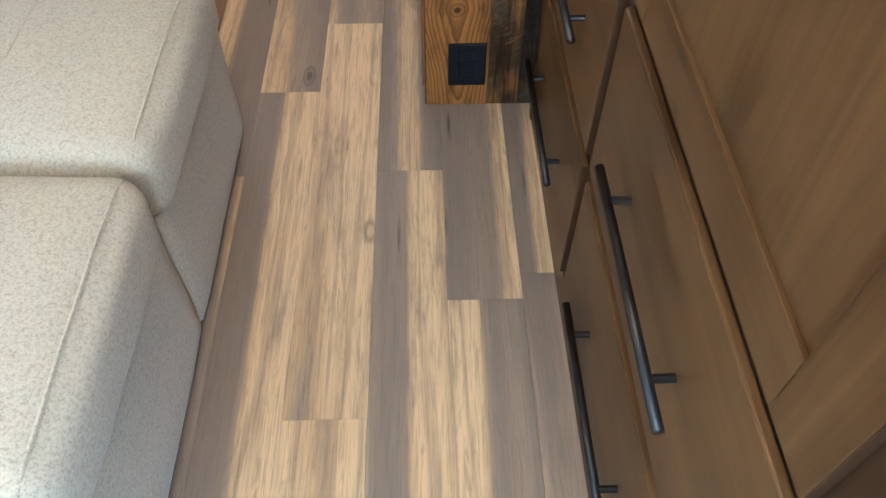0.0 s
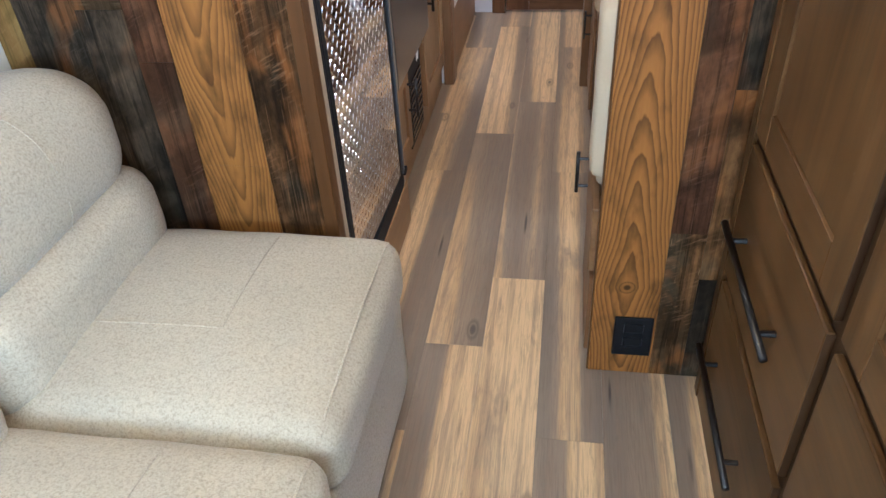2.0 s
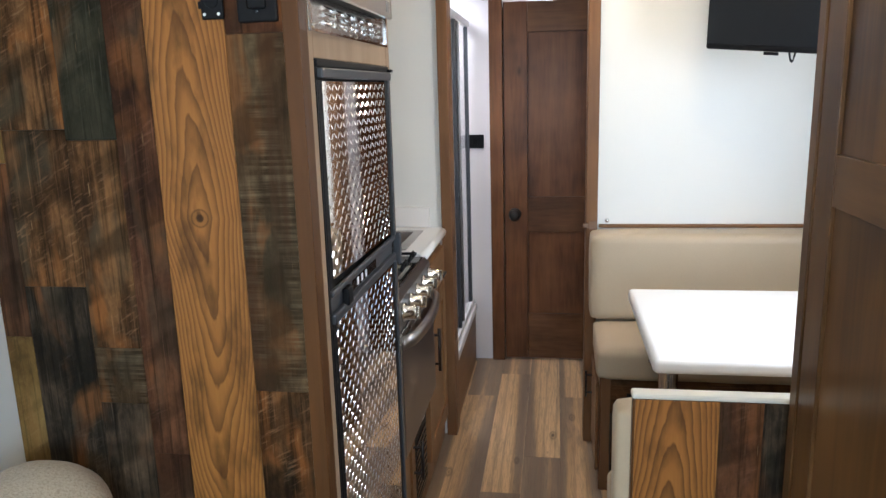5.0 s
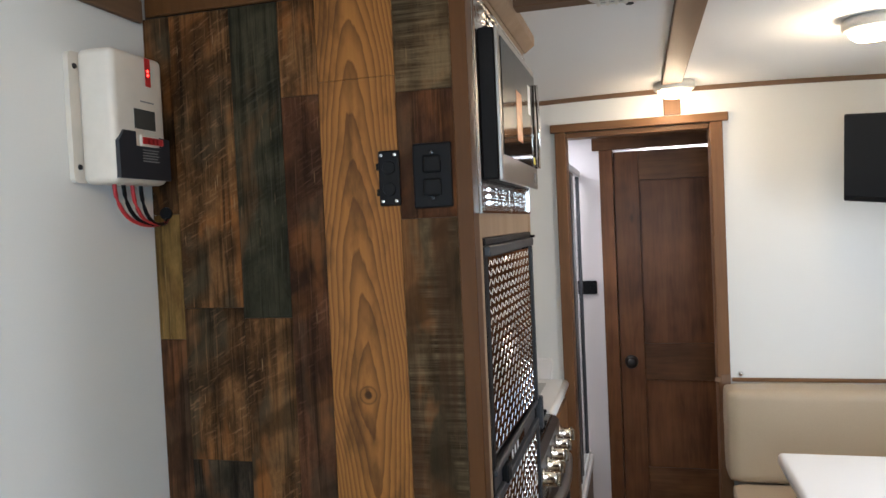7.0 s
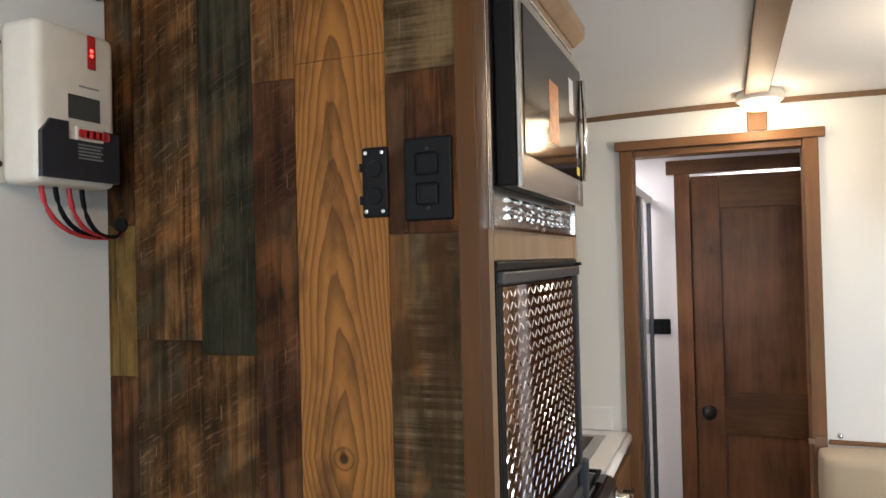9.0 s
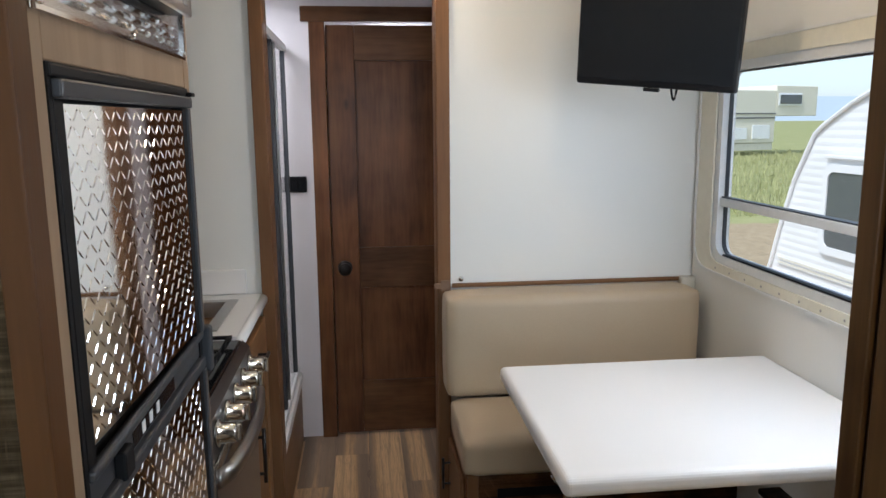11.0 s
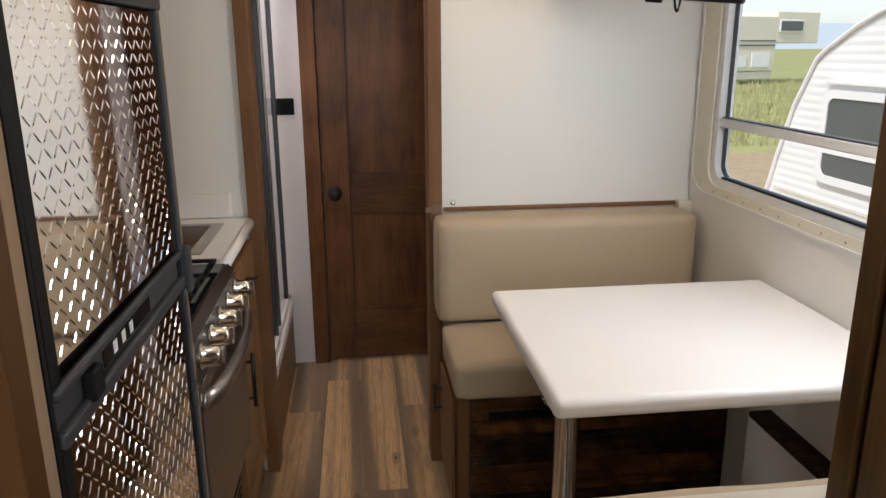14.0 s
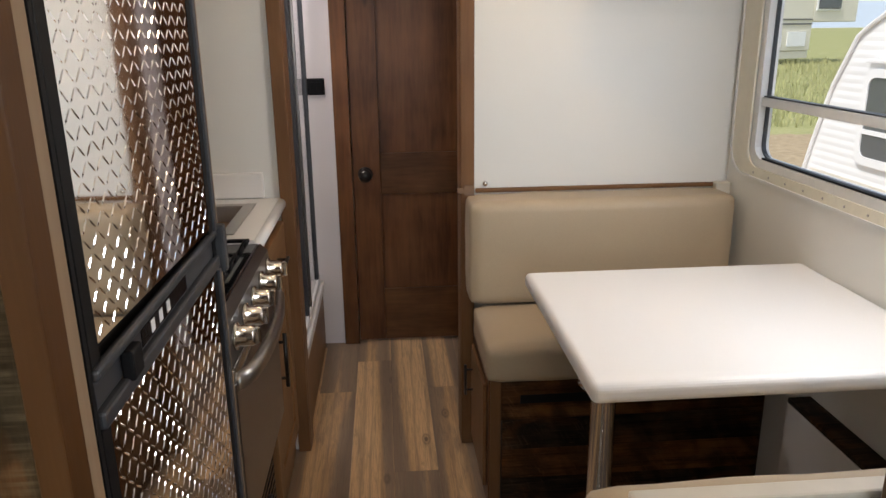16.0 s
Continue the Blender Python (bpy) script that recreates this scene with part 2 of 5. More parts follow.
def floor_vinyl(shift):
    """Wood-look plank: tan and grey-brown strips that run lengthwise; shift makes a plank more tan or more grey."""
    g = Shader("vinyl_plank", 0.42)
    rnd = g.node("ObjectInfo", "Random")
    strip = g.noise(g.coords((10.5, 0.22, 10.5)), 1.0, 1, 0.3, 0.25)
    ragged = g.noise(g.coords((70, 7, 70)), 1.0, 4, 0.7)
    fibre = g.noise(g.coords((330, 9, 330)), 1.0, 3, 0.65)
    grain = g.noise(g.coords((62, 4.5, 62)), 1.0, 6, 0.78, 1.8)
    cathedral = g.node("TexWave", 1, {"Vector": g.coords((10, 0.55, 10)), "Scale": 0.8, "Distortion": 11.0, "Detail": 4.0, "Detail Scale": 1.1, "Detail Roughness": 0.55})
    smudge = g.noise(g.coords((13, 2.4, 13)), 1.0, 6, 0.7, 0.6)
    strip = g.math("ADD", g.math("MULTIPLY", g.math("SUBTRACT", strip, 0.5), 1.55), 0.495)
    tone = g.math("ADD", g.math("ADD", strip, shift), g.math("MULTIPLY", g.math("SUBTRACT", rnd, 0.5), 0.06))
    tone = g.math("ADD", tone, g.math("MULTIPLY", g.math("SUBTRACT", ragged, 0.5), 0.11))
    base = g.ramp(tone, (0.36, (0.228, 0.165, 0.115)), (0.48, (0.330, 0.232, 0.150)), (0.53, (0.54, 0.338, 0.168)), (0.66, (0.70, 0.460, 0.240)))
    base = g.mix(g.ramp(cathedral, (0.0, (0.42, 0.42, 0.42)), (0.14, (0.16, 0.16, 0.16)), (0.34, (0, 0, 0))), base, (0.26, 0.165, 0.105))
    base = g.mix(g.ramp(grain, (0.38, (0.42, 0.42, 0.42)), (0.49, (0, 0, 0))), base, (0.17, 0.118, 0.082))
    base = g.mix(g.ramp(smudge, (0.54, (0, 0, 0)), (0.70, (0.6, 0.6, 0.6))), base, (0.20, 0.150, 0.115))
    base = g.mix(g.ramp(fibre, (0.38, (0.32, 0.32, 0.32)), (0.52, (0, 0, 0))), base, (0.15, 0.105, 0.078))
    crack = g.node("TexVoronoi", 0, {"Vector": g.coords((26, 1.9, 26)), "Scale": 1.0})
    rare = g.noise(g.coords((5, 1.4, 5)), 1.0, 2)
    base = g.mix(g.math("MULTIPLY", g.ramp(crack, (0.06, (1, 1, 1)), (0.13, (0, 0, 0))), g.ramp(rare, (0.54, (0, 0, 0)), (0.58, (0.9, 0.9, 0.9)))), base, (0.05, 0.033, 0.025))
    spots = g.node("TexVoronoi", 0, {"Vector": g.coords((5.5, 2.2, 5.5)), "Scale": 1.0})
    base = g.mix(g.ramp(spots, (0.0, (0.9, 0.9, 0.9)), (0.035, (0.75, 0.75, 0.75)), (0.05, (0.1, 0.1, 0.1)), (0.07, (0.55, 0.55, 0.55)), (0.10, (0, 0, 0))), base, (0.07, 0.048, 0.038))
    g.set("Base Color", base)
    g.set("Roughness", g.math("ADD", 0.28, g.math("MULTIPLY", fibre, 0.18)))
    g.bump(g.math("ADD", fibre, grain), 0.15, 0.0006)
    return g.mat


def tread_metal():
    g = Shader("polished_tread_metal", 0.16, 1.0, (0.93, 0.915, 0.905))
    smear = g.noise(g.coords((6, 6, 2)), 1.0, 3)
    g.set("Roughness", g.math("ADD", 0.02, g.math("MULTIPLY", smear, 0.05)))
    g.bump(smear, 0.06, 0.005)
    return g.mat


def ground_mat():
    g = Shader("dirt_and_grass", 0.95, spec=0.1)
    at = g.node("TexCoord", 3)
    sep = g.nt.nodes.new("ShaderNodeSeparateXYZ")
    g.nt.links.new(at, sep.inputs[0])
    rag = g.noise(g.coords((0.5, 0.5, 0.5), 0), 1.0, 4)
    edge = g.math("ADD", sep.outputs[1], g.math("MULTIPLY", rag, 5.0))
    fine = g.noise(g.coords((9, 9, 9), 0), 1.0, 5)
    dirt = g.ramp(fine, (0.3, (0.28, 0.215, 0.135)), (0.7, (0.42, 0.33, 0.21)))
    grass = g.ramp(g.noise(g.coords((0.9, 0.9, 0.9), 0), 1.0, 5), (0.3, (0.22, 0.24, 0.09)), (0.7, (0.36, 0.35, 0.17)))
    far = g.math("MULTIPLY", g.math("GREATER_THAN", edge, 17.5), 1.0)
    g.set("Base Color", g.mix(far, dirt, grass))
    g.bump(fine, 0.4, 0.03)
    return g.mat


white_panel = plain("white_wall_panel", (0.74, 0.735, 0.70), 0.42, spread=0.02, scale=300, bump=0.06)
ceiling_white = plain("ceiling_panel", (0.76, 0.77, 0.77), 0.6, spread=0.02, scale=300, bump=0.04)
bath_white = plain("bath_wall_panel", (0.72, 0.68, 0.69), 0.5, spread=0.02, scale=200)
honey = wood("honey_alder", (0.165, 0.082, 0.035), (0.30, 0.165, 0.075), "z", 0.4, 0.8, 0.35)
honey_y = wood("honey_alder_lengthwise", (0.165, 0.082, 0.035), (0.30, 0.165, 0.075), "y", 0.4, 0.8, 0.35)
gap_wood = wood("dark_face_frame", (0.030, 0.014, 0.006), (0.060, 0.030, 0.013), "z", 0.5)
tall_wood = wood("stained_alder", (0.046, 0.021, 0.007), (0.142, 0.071, 0.026), "z", 0.32, 0.9, 0.75, 0.10, 0.075)
tall_wood_y = wood("stained_alder_lengthwise", (0.046, 0.021, 0.007), (0.142, 0.071, 0.026), "y", 0.32, 0.9, 0.75, 0.10, 0.06)
birch = wood("pale_birch_edge", (0.27, 0.182, 0.115), (0.39, 0.28, 0.185), "z", 0.5, 0.8, 0.2)
walnut = wood("dark_stained_alder", (0.058, 0.021, 0.008), (0.185, 0.077, 0.029), "z", 0.33, 0.6, 0.6, 0.08, 0.08)
walnut_x = wood("dark_stained_alder_crosswise", (0.055, 0.022, 0.008), (0.175, 0.080, 0.032), "x", 0.33, 0.6, 0.6, 0.08)
casing_wood = wood("casing_alder", (0.13, 0.062, 0.027), (0.215, 0.110, 0.05), "z", 0.38, 0.8, 0.3)
casing_wood_x = wood("casing_alder_crosswise", (0.13, 0.062, 0.027), (0.215, 0.110, 0.05), "x", 0.38, 0.8, 0.3)
edge_wood = wood("orange_edge_strip", (0.066, 0.027, 0.008), (0.110, 0.047, 0.014), "z", 0.45, 1.0, 0.2)
beam_wood = wood("beam_trim", (0.13, 0.075, 0.042), (0.19, 0.115, 0.068), "y", 0.5, 1.0, 0.2)
beam_wood_x = wood("beam_trim_crosswise", (0.13, 0.075, 0.042), (0.19, 0.115, 0.068), "x", 0.5, 1.0, 0.2)
pine_mat = pine("orange_pine", (0.108, 0.041, 0.010), (0.345, 0.146, 0.031), 1.219, -0.579)
pine_bench = pine("orange_pine_bench", (0.085, 0.031, 0.008), (0.35, 0.142, 0.030), 0.255, 0.230)
slate = barnwood("slate_grey_board", [(0.014, 0.012, 0.007), (0.030, 0.027, 0.016), (0.054, 0.045, 0.026)], tint=0.25)
umber = barnwood("umber_board", [(0.018, 0.009, 0.004), (0.068, 0.032, 0.012), (0.190, 0.092, 0.033)])
rust = barnwood("rust_board", [(0.024, 0.011, 0.006), (0.066, 0.027, 0.013), (0.130, 0.056, 0.024)], tint=0.35)
sawn = barnwood("rough_sawn_board", [(0.026, 0.015, 0.007), (0.068, 0.041, 0.019), (0.135, 0.090, 0.045)], saw=0.45, tint=0.4)
ochre = barnwood("ochre_board", [(0.08, 0.045, 0.014), (0.17, 0.100, 0.030), (0.25, 0.155, 0.055)], tint=0.15)
char = barnwood("charred_board", [(0.009, 0.007, 0.005), (0.028, 0.020, 0.013), (0.090, 0.060, 0.035)], tint=0.4)
char_x = barnwood("charred_board_crosswise", [(0.014, 0.011, 0.009), (0.035, 0.024, 0.016), (0.085, 0.050, 0.026)], "x", tint=0.3)
umber_x = barnwood("umber_board_crosswise", [(0.040, 0.020, 0.010), (0.095, 0.043, 0.018), (0.17, 0.080, 0.030)], "x", tint=0.3)
vinyl_floor = {}
joint_dark = plain("joint_shadow", (0.05, 0.038, 0.03), 0.8)
sofa_cloth = cloth("oatmeal_upholstery", (0.53, 0.452, 0.332), (0.32, 0.262, 0.185))
cream_vinyl = plain("cream_vinyl", (0.43, 0.337, 0.228), 0.5, spread=0.05, scale=260, bump=0.25)
piping_white = plain("white_edging", (0.60, 0.56, 0.48), 0.5)
laminate = plain("white_laminate", (0.78, 0.76, 0.74), 0.30, spread=0.006, scale=400, bump=0.0, even=True)
black_plastic = plain("black_plastic", (0.009, 0.009, 0.010), 0.5, scale=200, bump=0.1, spec=0.11)
black_gloss = plain("black_enamel", (0.010, 0.010, 0.011), 0.12)
gunmetal = plain("graphite_trim", (0.050, 0.053, 0.060), 0.4, 0.2, spec=0.35)
bronze = plain("oil_rubbed_bronze", (0.030, 0.026, 0.024), 0.34, 0.7)
steel = plain("brushed_steel", (0.42, 0.40, 0.38), 0.28, 1.0, scale=120)
bowl_steel = plain("satin_steel", (0.40, 0.39, 0.38), 0.5, 0.8, scale=160)
dark_steel = plain("dark_stainless", (0.24, 0.23, 0.225), 0.33, 1.0, scale=120)
chrome = plain("chrome", (0.80, 0.78, 0.75), 0.10, 1.0, 0.02)
trim_chrome = plain("polished_trim", (0.66, 0.65, 0.64), 0.22, 1.0, 0.02)
nickel = plain("warm_nickel", (0.64, 0.60, 0.55), 0.16, 1.0, 0.03)
tread = tread_metal()
alu = plain("window_aluminium", (0.72, 0.72, 0.71), 0.4, 0.1)
ivory = plain("ivory_flange", (0.72, 0.685, 0.57), 0.5)
pane_glass = glass("window_glass")
smoke_glass = plain("smoked_mirror_glass", (0.012, 0.011, 0.010), 0.08, 0.0, spec=0.08)
catch_clear = plain("clear_plastic", (0.20, 0.12, 0.075), 0.25)
shower_glass = glass("shower_glass", (0.86, 0.86, 0.86))
screen_black = plain("tv_screen", (0.010, 0.012, 0.015), 0.2, spread=0.01, bump=0, spec=0.4, even=True)
inverter_white = plain("inverter_shell", (0.66, 0.60, 0.52), 0.45)
inverter_dark = plain("inverter_cover", (0.020, 0.022, 0.028), 0.4)
red_plastic = plain("red_plastic", (0.42, 0.02, 0.02), 0.35)
red_wire = plain("red_cable", (0.45, 0.03, 0.035), 0.4)
led_red = glow("red_indicator", (1.0, 0.03, 0.02), 6.0)
lcd = plain("grey_display", (0.06, 0.06, 0.055), 0.2)
print_grey = plain("printed_grey", (0.22, 0.22, 0.22), 0.5)
diffuser = glow("lit_dome", (1.0, 0.80, 0.55), 7.0)
ac_white = plain("air_conditioner_plastic", (0.72, 0.69, 0.62), 0.5)
vent_dark = plain("vent_shadow", (0.03, 0.028, 0.025), 0.7)
sticker_orange = plain("orange_sticker", (0.60, 0.22, 0.06), 0.4, spread=0.5, scale=60)
sticker_white = plain("white_sticker", (0.75, 0.76, 0.78), 0.4)
sticker_yellow = plain("yellow_sticker", (0.75, 0.62, 0.02), 0.4)
trailer_white = plain("trailer_siding", (0.80, 0.80, 0.80), 0.4)
trailer_cream = plain("cream_siding", (0.70, 0.66, 0.56), 0.5)
trailer_red = plain("red_stripe", (0.30, 0.03, 0.04), 0.5)
trailer_glass = plain("tinted_window", (0.10, 0.11, 0.115), 0.10)
amber = plain("amber_marker", (0.75, 0.20, 0.02), 0.3)
tyre = plain("tyre_rubber", (0.02, 0.02, 0.02), 0.8)
grass_mat = plain("grass_blades", (0.36, 0.36, 0.17), 0.8, spread=0.4, scale=1.5, bump=0)
hill_mat = plain("hazy_hills", (0.50, 0.58, 0.66), 1.0, spread=0.1, scale=0.004, bump=0)

# ---- mesh helpers ----
WORLD = {}
LEVEL = 1.0  # true height for each metre of the working drawing, section by section


def thing(name, x=0, y=0, z=0, label="", category="", group="", kind=""):
    """An Empty at a thing's base, to which its parts belong."""
    ob = new(name)
    ob.location = (x, y, z)
    ob.empty_display_size = 0.05
    WORLD[ob] = Vector((x, y, z))
    return tagged(ob, label, category, group, kind)


def part(name, bm, material, parent=None, label="", smooth=False):
    """Links a bmesh that is laid out in the world as ONE mesh object, its origin at its middle."""
    bmesh.ops.scale(bm, verts=bm.verts, vec=(1, 1, LEVEL))
    lo = Vector([min(v.co[i] for v in bm.verts) for i in range(3)])
    hi = Vector([max(v.co[i] for v in bm.verts) for i in range(3)])
    mid = (lo + hi) / 2
    bmesh.ops.translate(bm, verts=bm.verts, vec=-mid)
    bmesh.ops.recalc_face_normals(bm, faces=bm.faces)
    me = bpy.data.meshes.new(name)
    bm.to_mesh(me)
    bm.free()
    me.materials.append(material)
    if smooth:
        for p in me.polygons:
            p.use_smooth = True
    ob = new(name, me)
    WORLD[ob] = mid
    ob.location = mid - WORLD[parent] if parent else mid
    ob.parent = parent
    return tagged(ob, label)


def add_box(bm, x0, x1, y0, y1, z0, z1):
    made = bmesh.ops.create_cube(bm, size=1)["verts"]
    bmesh.ops.scale(bm, verts=made, vec=(x1 - x0, y1 - y0, z1 - z0))
    bmesh.ops.translate(bm, verts=made, vec=((x0 + x1) / 2, (y0 + y1) / 2, (z0 + z1) / 2))
    return made


def box(x0, x1, y0, y1, z0, z1, r=0.0, seg=2):
    bm = bmesh.new()
    add_box(bm, x0, x1, y0, y1, z0, z1)
    if r:
        bmesh.ops.bevel(bm, geom=bm.edges[:], offset=r, segments=seg, affect="EDGES", profile=0.5)
    return bm


def boxes(*rows):
    bm = bmesh.new()
    for row in rows:
        add_box(bm, *row)
    return bm


def soft_box(x0, x1, y0, y1, z0, z1, r, cuts=14, puff=(0, 0, 0), ripple=0.0):
    """A stuffed cushion: rounded, crowned faces, faint unevenness."""
    bm = bmesh.new()
    bmesh.ops.create_cube(bm, size=2)
    bmesh.ops.subdivide_edges(bm, edges=bm.edges[:], cuts=cuts, use_grid_fill=True)
    half = Vector(((x1 - x0) / 2, (y1 - y0) / 2, (z1 - z0) / 2))
    mid = Vector(((x0 + x1) / 2, (y0 + y1) / 2, (z0 + z1) / 2))
    for v in bm.verts:
        u = v.co.copy()
        p = Vector([math.copysign(abs(c) ** 0.85, c) * h for c, h in zip(u, half)])
        inner = Vector([max(-(h - r), min(h - r, c)) for c, h in zip(p, half)])
        d = p - inner
        if d.length > 1e-6:
            p = inner + d.normalized() * r
        for i in range(3):
            a, b = u[(i + 1) % 3], u[(i + 2) % 3]
            if abs(u[i]) > 0.98:
                p[i] += math.copysign(puff[i] * (1 - a * a) * (1 - b * b), u[i])
        if ripple:
            p += Vector((noise.noise(p * 9 + mid * 5), noise.noise(p * 9 + mid * 7 + Vector((5, 5, 5))), noise.noise(p * 7 + mid))) * ripple
        v.co = p + mid
    return bm


def tube(points, radius, sides=10, closed=False):
    """A round bar through the points."""
    bm = bmesh.new()
    pts = [Vector(p) for p in points]
    rings = []
    for i, p in enumerate(pts):
        a, b = pts[max(i - 1, 0)], pts[min(i + 1, len(pts) - 1)]
        t = (b - a).normalized()
        n = t.cross(Vector((0, 0, 1))) if abs(t.z) < 0.9 else t.cross(Vector((1, 0, 0)))
        n.normalize()
        m = t.cross(n)
        rings.append([bm.verts.new(p + radius * (math.cos(k * math.tau / sides) * n + math.sin(k * math.tau / sides) * m)) for k in range(sides)])
    for r0, r1 in zip(rings, rings[1:]):
        for k in range(sides):
            bm.faces.new((r0[k], r0[(k + 1) % sides], r1[(k + 1) % sides], r1[k]))
    bm.faces.new(rings[0]), bm.faces.new(rings[-1])
    return bm


def lathe(profile, centre, axis="z", sides=24):
    """Turned form: profile rows of (radius, height) along an axis."""
    bm = bmesh.new()
    c = Vector(centre)
    order = {"z": (0, 1, 2), "x": (1, 2, 0), "y": (2, 0, 1)}[axis]
    rings = []
    for r, h in profile:
        ring = []
        for k in range(sides):
            v = [0, 0, 0]
            v[order[0]], v[order[1]], v[order[2]] = max(r, 1e-4) * math.cos(k * math.tau / sides), max(r, 1e-4) * math.sin(k * math.tau / sides), h
            ring.append(bm.verts.new(c + Vector(v)))
        rings.append(ring)
    for r0, r1 in zip(rings, rings[1:]):
        for k in range(sides):
            bm.faces.new((r0[k], r0[(k + 1) % sides], r1[(k + 1) % sides], r1[k]))
    bm.faces.new(rings[0]), bm.faces.new(rings[-1])
    return bm


def prism(outline, axis, lo, hi):
    """An outline of (a, b) pulled along an axis. x: (y, z); y: (x, z); z: (x, y)."""
    bm = bmesh.new()

    def at(p, h):
        return {"x": (h, p[0], p[1]), "y": (p[0], h, p[1]), "z": (p[0], p[1], h)}[axis]

    a, b = [bm.verts.new(at(p, lo)) for p in outline], [bm.verts.new(at(p, hi)) for p in outline]
    bm.faces.new(a), bm.faces.new(b)
    for k in range(len(outline)):
        bm.faces.new((a[k], a[(k + 1) % len(a)], b[(k + 1) % len(a)], b[k]))
    return bm


def rounded(a0, a1, b0, b1, r, n=5):
    """Outline of a rectangle with rounded corners."""
    out = []
    for ca, cb, start in ((a1 - r, b1 - r, 0), (a0 + r, b1 - r, 90), (a0 + r, b0 + r, 180), (a1 - r, b0 + r, 270)):
        out += [(ca + r * math.cos(radians(start + 90 * k / n)), cb + r * math.sin(radians(start + 90 * k / n))) for k in range(n + 1)]
    return out


def ring_frame(outer, inner, axis, lo, hi):
    """A frame between two outlines with the same number of points."""
    bm = bmesh.new()

    def at(p, h):
        return {"x": (h, p[0], p[1]), "y": (p[0], h, p[1]), "z": (p[0], p[1], h)}[axis]

    loops = [[bm.verts.new(at(p, h)) for p in line] for line, h in ((outer, lo), (outer, hi), (inner, hi), (inner, lo))]
    for k in range(4):
        a, b = loops[k], loops[(k + 1) % 4]
        for i in range(len(a)):
            j = (i + 1) % len(a)
            bm.faces.new((a[i], a[j], b[j], b[i]))
    return bm


def slab(name, rows, material, label="", parent=None):
    """A piece of the setting out of boxes."""
    ob = part(name, boxes(*rows), material, parent)
    return tagged(ob, label, "", "", "structure")


# ---- the setting ----
XL, XR, YP, YE, YD, YB = -0.989, 1.010, 1.482, 3.155, 4.05, -1.55  # side walls, panelled wall, end wall, bath door, rear


def roof(x):
    return 1.972 - 0.030 * x * x


LEVEL = 1.0
slab("subfloor", [(XL - 0.05, XR + 0.05, YB - 0.05, 4.75, -0.12, -0.007)], joint_dark, "dark subfloor under vinyl planks")
slab("wall_left", [(XL - 0.05, XL, YB, 4.7, 0, 2.0)], white_panel, "smooth white panelled side wall")
# the gap at y -1.2 to -0.5 is an unseen, assumed entry opening
slab("wall_right", [(XR, XR + 0.05, -0.50, 1.93, 0, 2.0), (XR, XR + 0.05, YB, -1.2, 0, 2.0), (XR, XR + 0.05, -1.2, -0.50, 1.88, 2.0), (XR, XR + 0.05, 3.035, 4.7, 0, 2.0), (XR, XR + 0.05, 1.93, 3.035, 0, 0.966), (XR, XR + 0.05, 1.93, 3.035, 1.60, 2.0)], white_panel, "smooth white panelled side wall with a window")
# the opening in this unseen wall is assumed, made for the rear fill
slab("wall_rear", [(XL - 0.05, -0.55, YB - 0.05, YB, 0, 2.0), (0.55, XR + 0.05, YB - 0.05, YB, 0, 2.0), (-0.55, 0.55, YB - 0.05, YB, 0, 1.0), (-0.55, 0.55, YB - 0.05, YB, 1.7, 2.0)], white_panel, "plain white rear wall")
slab("wall_end", [(XL, -0.405, YE, YE + 0.06, 0, 2.0), (0.165, XR, YE, YE + 0.06, 0, 2.0), (-0.405, 0.165, YE, YE + 0.06, 1.84, 2.0)], white_panel, "cream white end wall with a doorway")
slab("wall_bath", [(XL, -0.237, YD, YD + 0.05, 0, 2.0), (0.37, XR, YD, YD + 0.05, 0, 2.0), (-0.237, 0.37, YD, YD + 0.05, 1.845, 2.0)], bath_white, "white partition with a closed door")
slab("wall_bath_side", [(0.42, 0.46, YE + 0.062, YD - 0.002, 0, 1.97)], bath_white, "white side wall of the vestibule")
slab("wall_bath_back", [(XL, XR, 4.70, 4.75, 0, 2.0)], bath_white, "white back wall")
arch = [(XL - 0.05 + 2.125 * k / 16, roof(XL - 0.05 + 2.125 * k / 16)) for k in range(17)]
tagged(part("ceiling", prism(arch + [(XR + 0.05, 2.08), (XL - 0.05, 2.08)], "y", YB - 0.05, 4.75), ceiling_white), "slightly arched white ceiling panel", "", "", "structure")

# ceiling and wall battens
tagged(part("trim", box(XL + 0.0005, XL + 0.012, YB, 1.4705, 1.898, 1.940, 0.003), beam_wood), "brown wooden cornice strip", "", "", "structure")
tagged(part("trim", box(-0.028, 0.040, 1.5, 3.128, 1.956, 1.974, 0.003), beam_wood), "brown wooden ceiling batten", "", "", "structure")
tagged(part("trim", box(-0.40, -0.15, 1.836, 1.884, 1.953, 1.972, 0.003), beam_wood_x), "brown wooden ceiling batten", "", "", "structure")
tagged(part("trim", prism([(x, roof(x) - 0.016) for x in np.linspace(XL, XR, 15)] + [(x, roof(x) + 0.004) for x in np.linspace(XR, XL, 15)], "y", 3.143, 3.1545), beam_wood_x), "thin brown strip along the ceiling edge", "", "", "structure")
tagged(part("trim", box(XR - 0.014, XR - 0.0005, 1.9, 3.14, 1.92, 1.945, 0.003), beam_wood), "brown wooden cornice strip", "", "", "structure")
tagged(part("trim", box(-0.018, 0.042, 3.147, 3.1545, 1.874, 1.957, 0.002), casing_wood), "short upright batten above the doorway", "", "", "structure")
tagged(part("trim", box(0.188, XR - 0.012, 3.143, 3.1545, 0.888, 0.902, 0.003), casing_wood_x), "thin wooden rail on the end wall", "", "", "structure")
